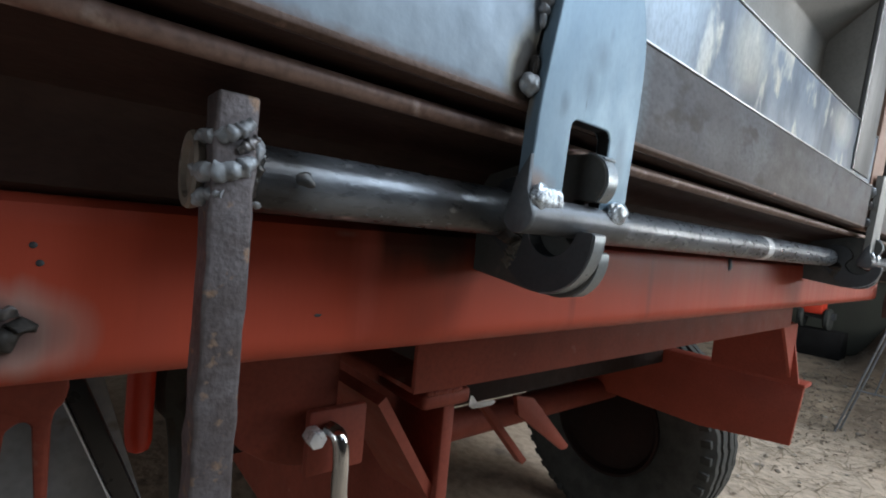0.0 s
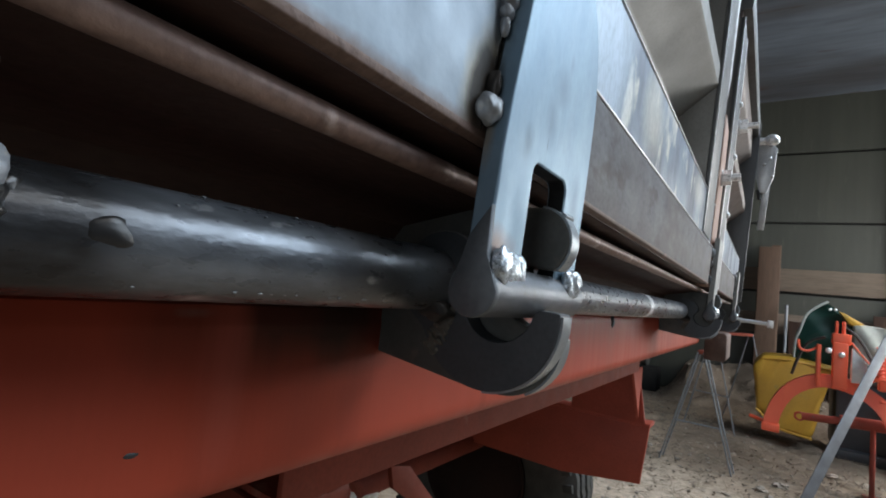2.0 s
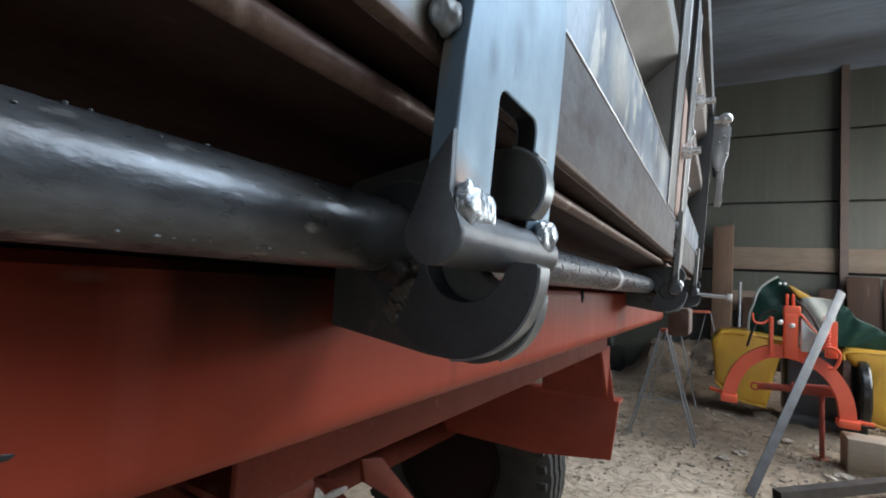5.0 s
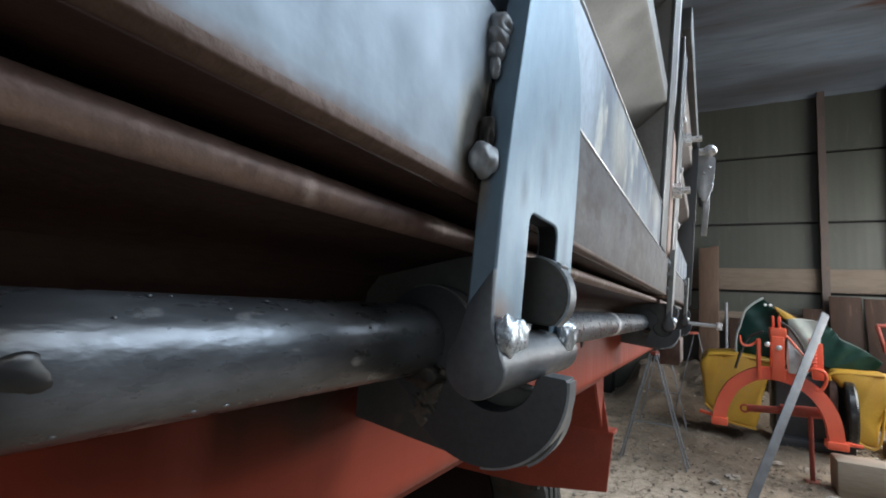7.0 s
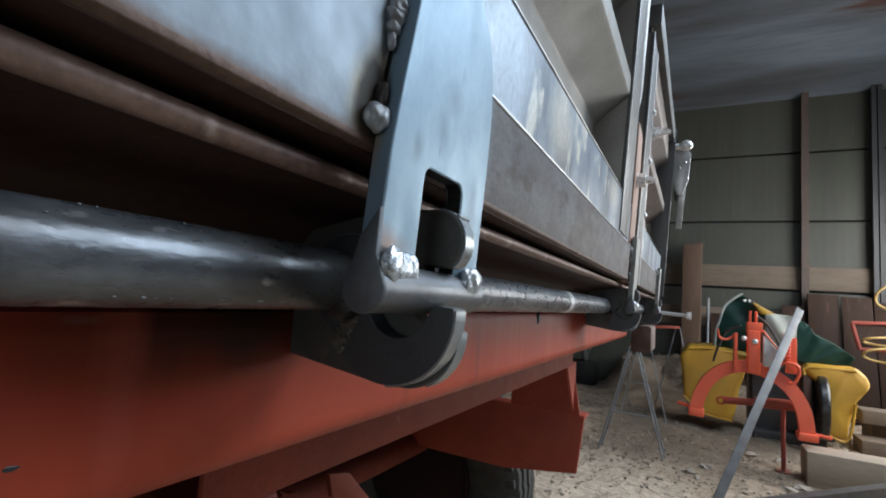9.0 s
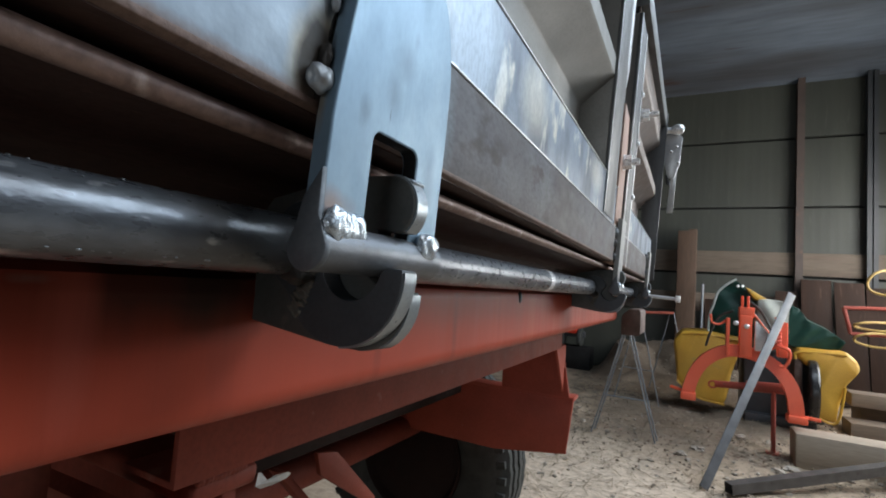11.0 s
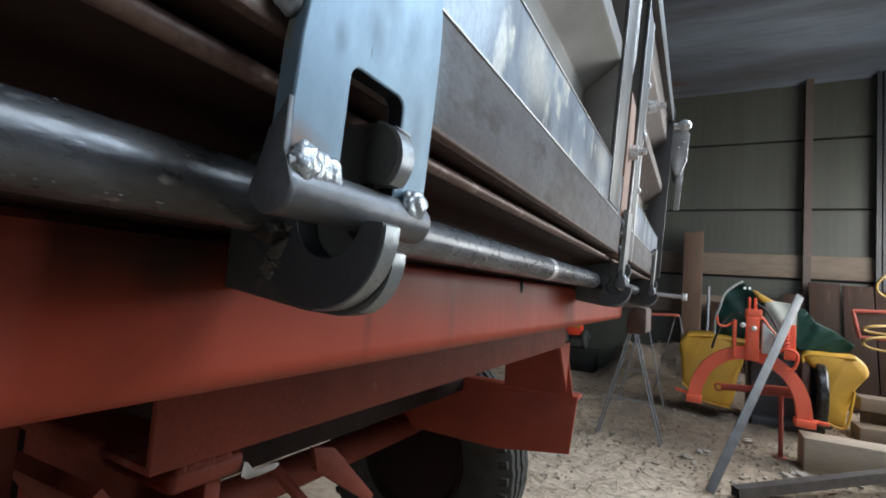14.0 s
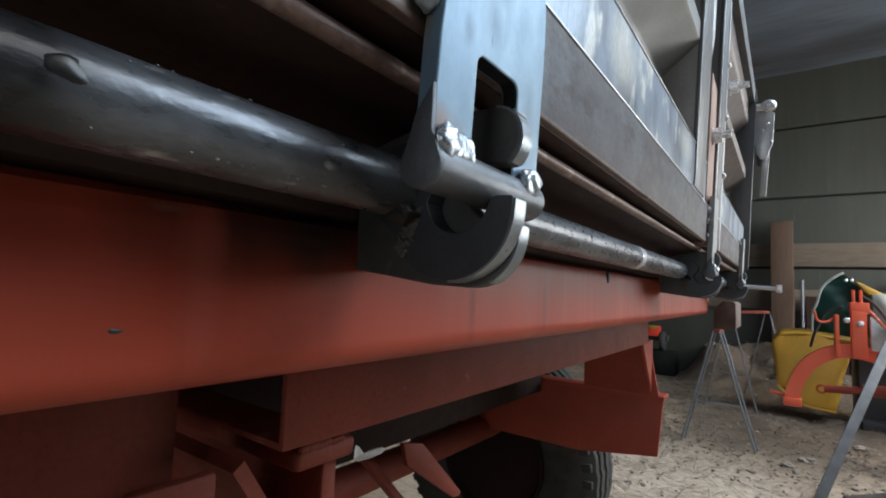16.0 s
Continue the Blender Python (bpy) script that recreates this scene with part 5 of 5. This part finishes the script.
for a, b in (((1.70, 6.6, 0.98), (1.76, 6.6, 0.70)), ((1.70, 6.6, 0.98), (2.6, 6.6, 1.02)), ((1.76, 6.6, 0.70), (2.6, 6.6, 0.72)), ((2.6, 6.6, GROUND), (2.6, 6.6, 1.5)), ((2.3, 6.6, GROUND), (2.3, 6.6, 0.71))):
    part("rail", tube([RZ(*a), RZ(*b)], 0.020, 10), FADEDRED, rack)
part("back_panel", prism([(RZ(1.715, 0, 0)[0], RZ(0, 0, 0.97)[2]), (RZ(2.58, 0, 0)[0], RZ(0, 0, 1.0)[2]), (RZ(2.58, 0, 0)[0], RZ(0, 0, 0.73)[2]), (RZ(1.765, 0, 0)[0], RZ(0, 0, 0.715)[2])], "y", 0.022, 0.03), REDBOARD, rack, "dark brown panel in the frame")
for cx, cz, rx, rz in ((2.04, 1.27, 0.16, 0.13), (2.00, 0.80, 0.23, 0.045), (1.99, 0.655, 0.22, 0.075)):
    part("hose", tube([RZ(cx + rx * math.cos(a), 6.52 + 0.05 * math.sin(a * 2), cz + rz * math.sin(a)) for a in np.arange(0, 6.28, 0.22)], 0.013, 8, True), HOSE, rack, "yellow hose loop")
for x0, x1, z1, y, lean in ((1.42, 1.74, 1.32, 7.55, 0.08), (1.76, 2.06, 1.30, 7.5, 0.1), (2.08, 2.5, 1.25, 7.52, 0.09), (1.15, 1.40, 1.15, 7.6, 0.08), (0.32, 0.72, 0.98, 7.62, 0.07), (0.74, 1.13, 1.04, 7.64, 0.06)):
    tagged(part("leaning_board", bar(((x0 + x1) / 2, y - lean - 0.1, GROUND + 0.01), ((x0 + x1) / 2, y + lean, z1), x1 - x0, 0.02, (0, -1, 0), 0.003), REDBOARD), "brown wooden board leaning on the wall", "board", "leaning boards")
for x0, x1, y0, y1, z0, z1 in ((1.45, 2.2, 5.5, 5.8, GROUND, -0.06), (1.6, 2.5, 5.85, 6.15, GROUND, 0.05), (1.5, 2.1, 5.7, 5.95, 0.055, 0.18), (1.72, 2.7, 5.1, 5.3, GROUND, 0.0)):
    tagged(part("stacked_timber", box(x0, x1, y0, y1, z0, z1, 0.01), PLANK), "grey-brown squared timber lying in a heap", "timber", "stacked timbers")
tagged(part("pale_beam", box(0.835, 2.3, 4.20, 4.44, GROUND - 0.01, 0.035, 0.012), PALEWOOD), "pale sawn timber beam lying on the dirt", "timber")
bm = box(-0.032, 0.032, 0.0, 1.45, 0.0, 0.004)
for wall in ((-0.032, 0.032, 0.056, 0.060), (-0.032, -0.028, 0.004, 0.056), (0.028, 0.032, 0.004, 0.056)):
    add(bm, box(wall[0], wall[1], 0.0, 1.45, wall[2], wall[3]))
square_tube = part("square_tube", bm, DARKTUBE, smooth=False)
square_tube.matrix_world = pose(0.368, 3.305, GROUND + 0.002, 6, 0, -53)
tagged(square_tube, "dark grey hollow square steel tube lying on the dirt", "steel tube")
red_toy = thing("red_machine", "small red machine with black wheels far behind", "machine", (-1.5, 7.4, GROUND + 0.32))
red_toy.scale = (0.56, 0.56, 0.56)
part("body", box(-0.25, 0.2, -0.2, 0.2, 0.35, 0.62, 0.04), BRIGHTRED, red_toy)
part("label_band", box(-0.02, 0.18, -0.215, -0.2, 0.56, 0.64, 0.004), YELLOW, red_toy)
for x in (-0.2, 0.28):
    part("wheel", lathe([(0.04, -0.06), (0.22, -0.06), (0.25, -0.03), (0.25, 0.03), (0.22, 0.06), (0.04, 0.06)], "x", (x, -0.05, 0.25), 28), RUBBER, red_toy)
part("frame", box(-0.3, 0.4, -0.1, 0.1, 0.25, 0.4, 0.02), DARKSTEEL, red_toy)
# added block, dark like the gap below; holds the machine up
part("stand", box(-0.5, 0.6, -0.3, 0.3, -0.58, 0.002, 0.01), DARKGAP, red_toy, "added dark block filling the gap below the machine")
tagged(part("metal_rod", tube([(0.27, 7.2, GROUND), (0.28, 7.4, 1.18)], 0.016, 10), TRESTLE), "thin grey metal rod standing upright", "rod")


# ---- litter on the dirt ----
def scatter(n, seed, make, mat, name, label, category):
    rnd = random.Random(seed)
    bm = bmesh.new()
    for _ in range(n):
        make(bm, rnd)
    return tagged(part(name, bm, mat), label, category, kind="stuff")


def stone(bm, rnd):
    x, y = rnd.uniform(-1.2, 2.2), rnd.uniform(2.6, 7.4)
    if abs(x - 0.0) < 0.5 and y < 3.3 and rnd.random() < 0.6:
        return
    r = 0.003 + 0.020 * rnd.random() ** 6
    base = ground_height(x, y)
    b = bmesh.new()
    bmesh.ops.create_icosphere(b, subdivisions=1, radius=r)
    q = Vector((rnd.uniform(0.7, 1.5), rnd.uniform(0.7, 1.3), rnd.uniform(0.4, 0.8)))
    a = rnd.uniform(0, 6.28)
    for v in b.verts:
        c = v.co * (1 + 0.35 * rnd.uniform(-1, 1))
        c = Vector((c.x * q.x, c.y * q.y, c.z * q.z))
        v.co = Vector((x + c.x * math.cos(a) - c.y * math.sin(a), y + c.x * math.sin(a) + c.y * math.cos(a), base + 0.004 + c.z))
    add(bm, b)


def straw(bm, rnd):
    x, y = rnd.uniform(-1.2, 2.2), rnd.uniform(2.4, 6.5)
    a, n = rnd.uniform(0, 6.28), rnd.uniform(0.02, 0.10)
    d = Vector((math.cos(a), math.sin(a), rnd.uniform(-0.05, 0.15))) * n
    s = Vector((-math.sin(a), math.cos(a), 0)) * rnd.uniform(0.0012, 0.003)
    p = Vector((x, y, ground_height(x, y) + 0.006 + rnd.uniform(0, 0.012)))
    bm.faces.new([bm.verts.new(p + e) for e in (-d - s, d - s, d + s, -d + s)])


def leaf(bm, rnd):
    x, y = rnd.uniform(-1.2, 1.6), rnd.gauss(4.7, 0.75) if rnd.random() < 0.65 else rnd.uniform(5.6, 7.7)
    z = ground_height(x, y) + 0.004
    a, n, w = rnd.uniform(0, 6.28), rnd.uniform(0.005, 0.017), rnd.uniform(0.35, 0.8)
    d = Vector((math.cos(a), math.sin(a), rnd.uniform(-0.5, 0.5))) * n
    q = Vector((-math.sin(a), math.cos(a), rnd.uniform(-0.5, 0.5))) * n * w
    c = Vector((x, y, z + rnd.uniform(0.0, 0.025)))
    u = Vector((0, 0, n * 0.35))
    vs = [bm.verts.new(v) for v in (c - d, c - q * 0.8 + u, c + d * 0.3 - q, c + d, c + d * 0.2 + q, c - d * 0.4 + q * 0.9 + u)]
    bm.faces.new(vs)


scatter(2200, 5, stone, STONE, "rubble", "scattered pale stones and clods", "rubble")
scatter(7500, 9, leaf, LEAFLITTER, "leaf_litter", "dark dry leaves and scraps trodden into the dirt", "litter")
scatter(2600, 6, straw, STRAW, "straw_litter", "dry straw and twigs on the dirt", "litter")
for k, (x, y, r) in enumerate(((0.22, 4.1, 0.036), (0.78, 4.02, 0.04), (0.70, 3.95, 0.03), (0.1, 3.9, 0.028), (1.3, 5.1, 0.07), (0.55, 4.75, 0.03))):
    tagged(part("stone", lump((x, y, GROUND + r * 0.35), r, (1.4, 1, 0.6), 0.7, k * 3.1, 3), STONE), "pale grey rubble stone on the dirt", "stone", "loose stones")
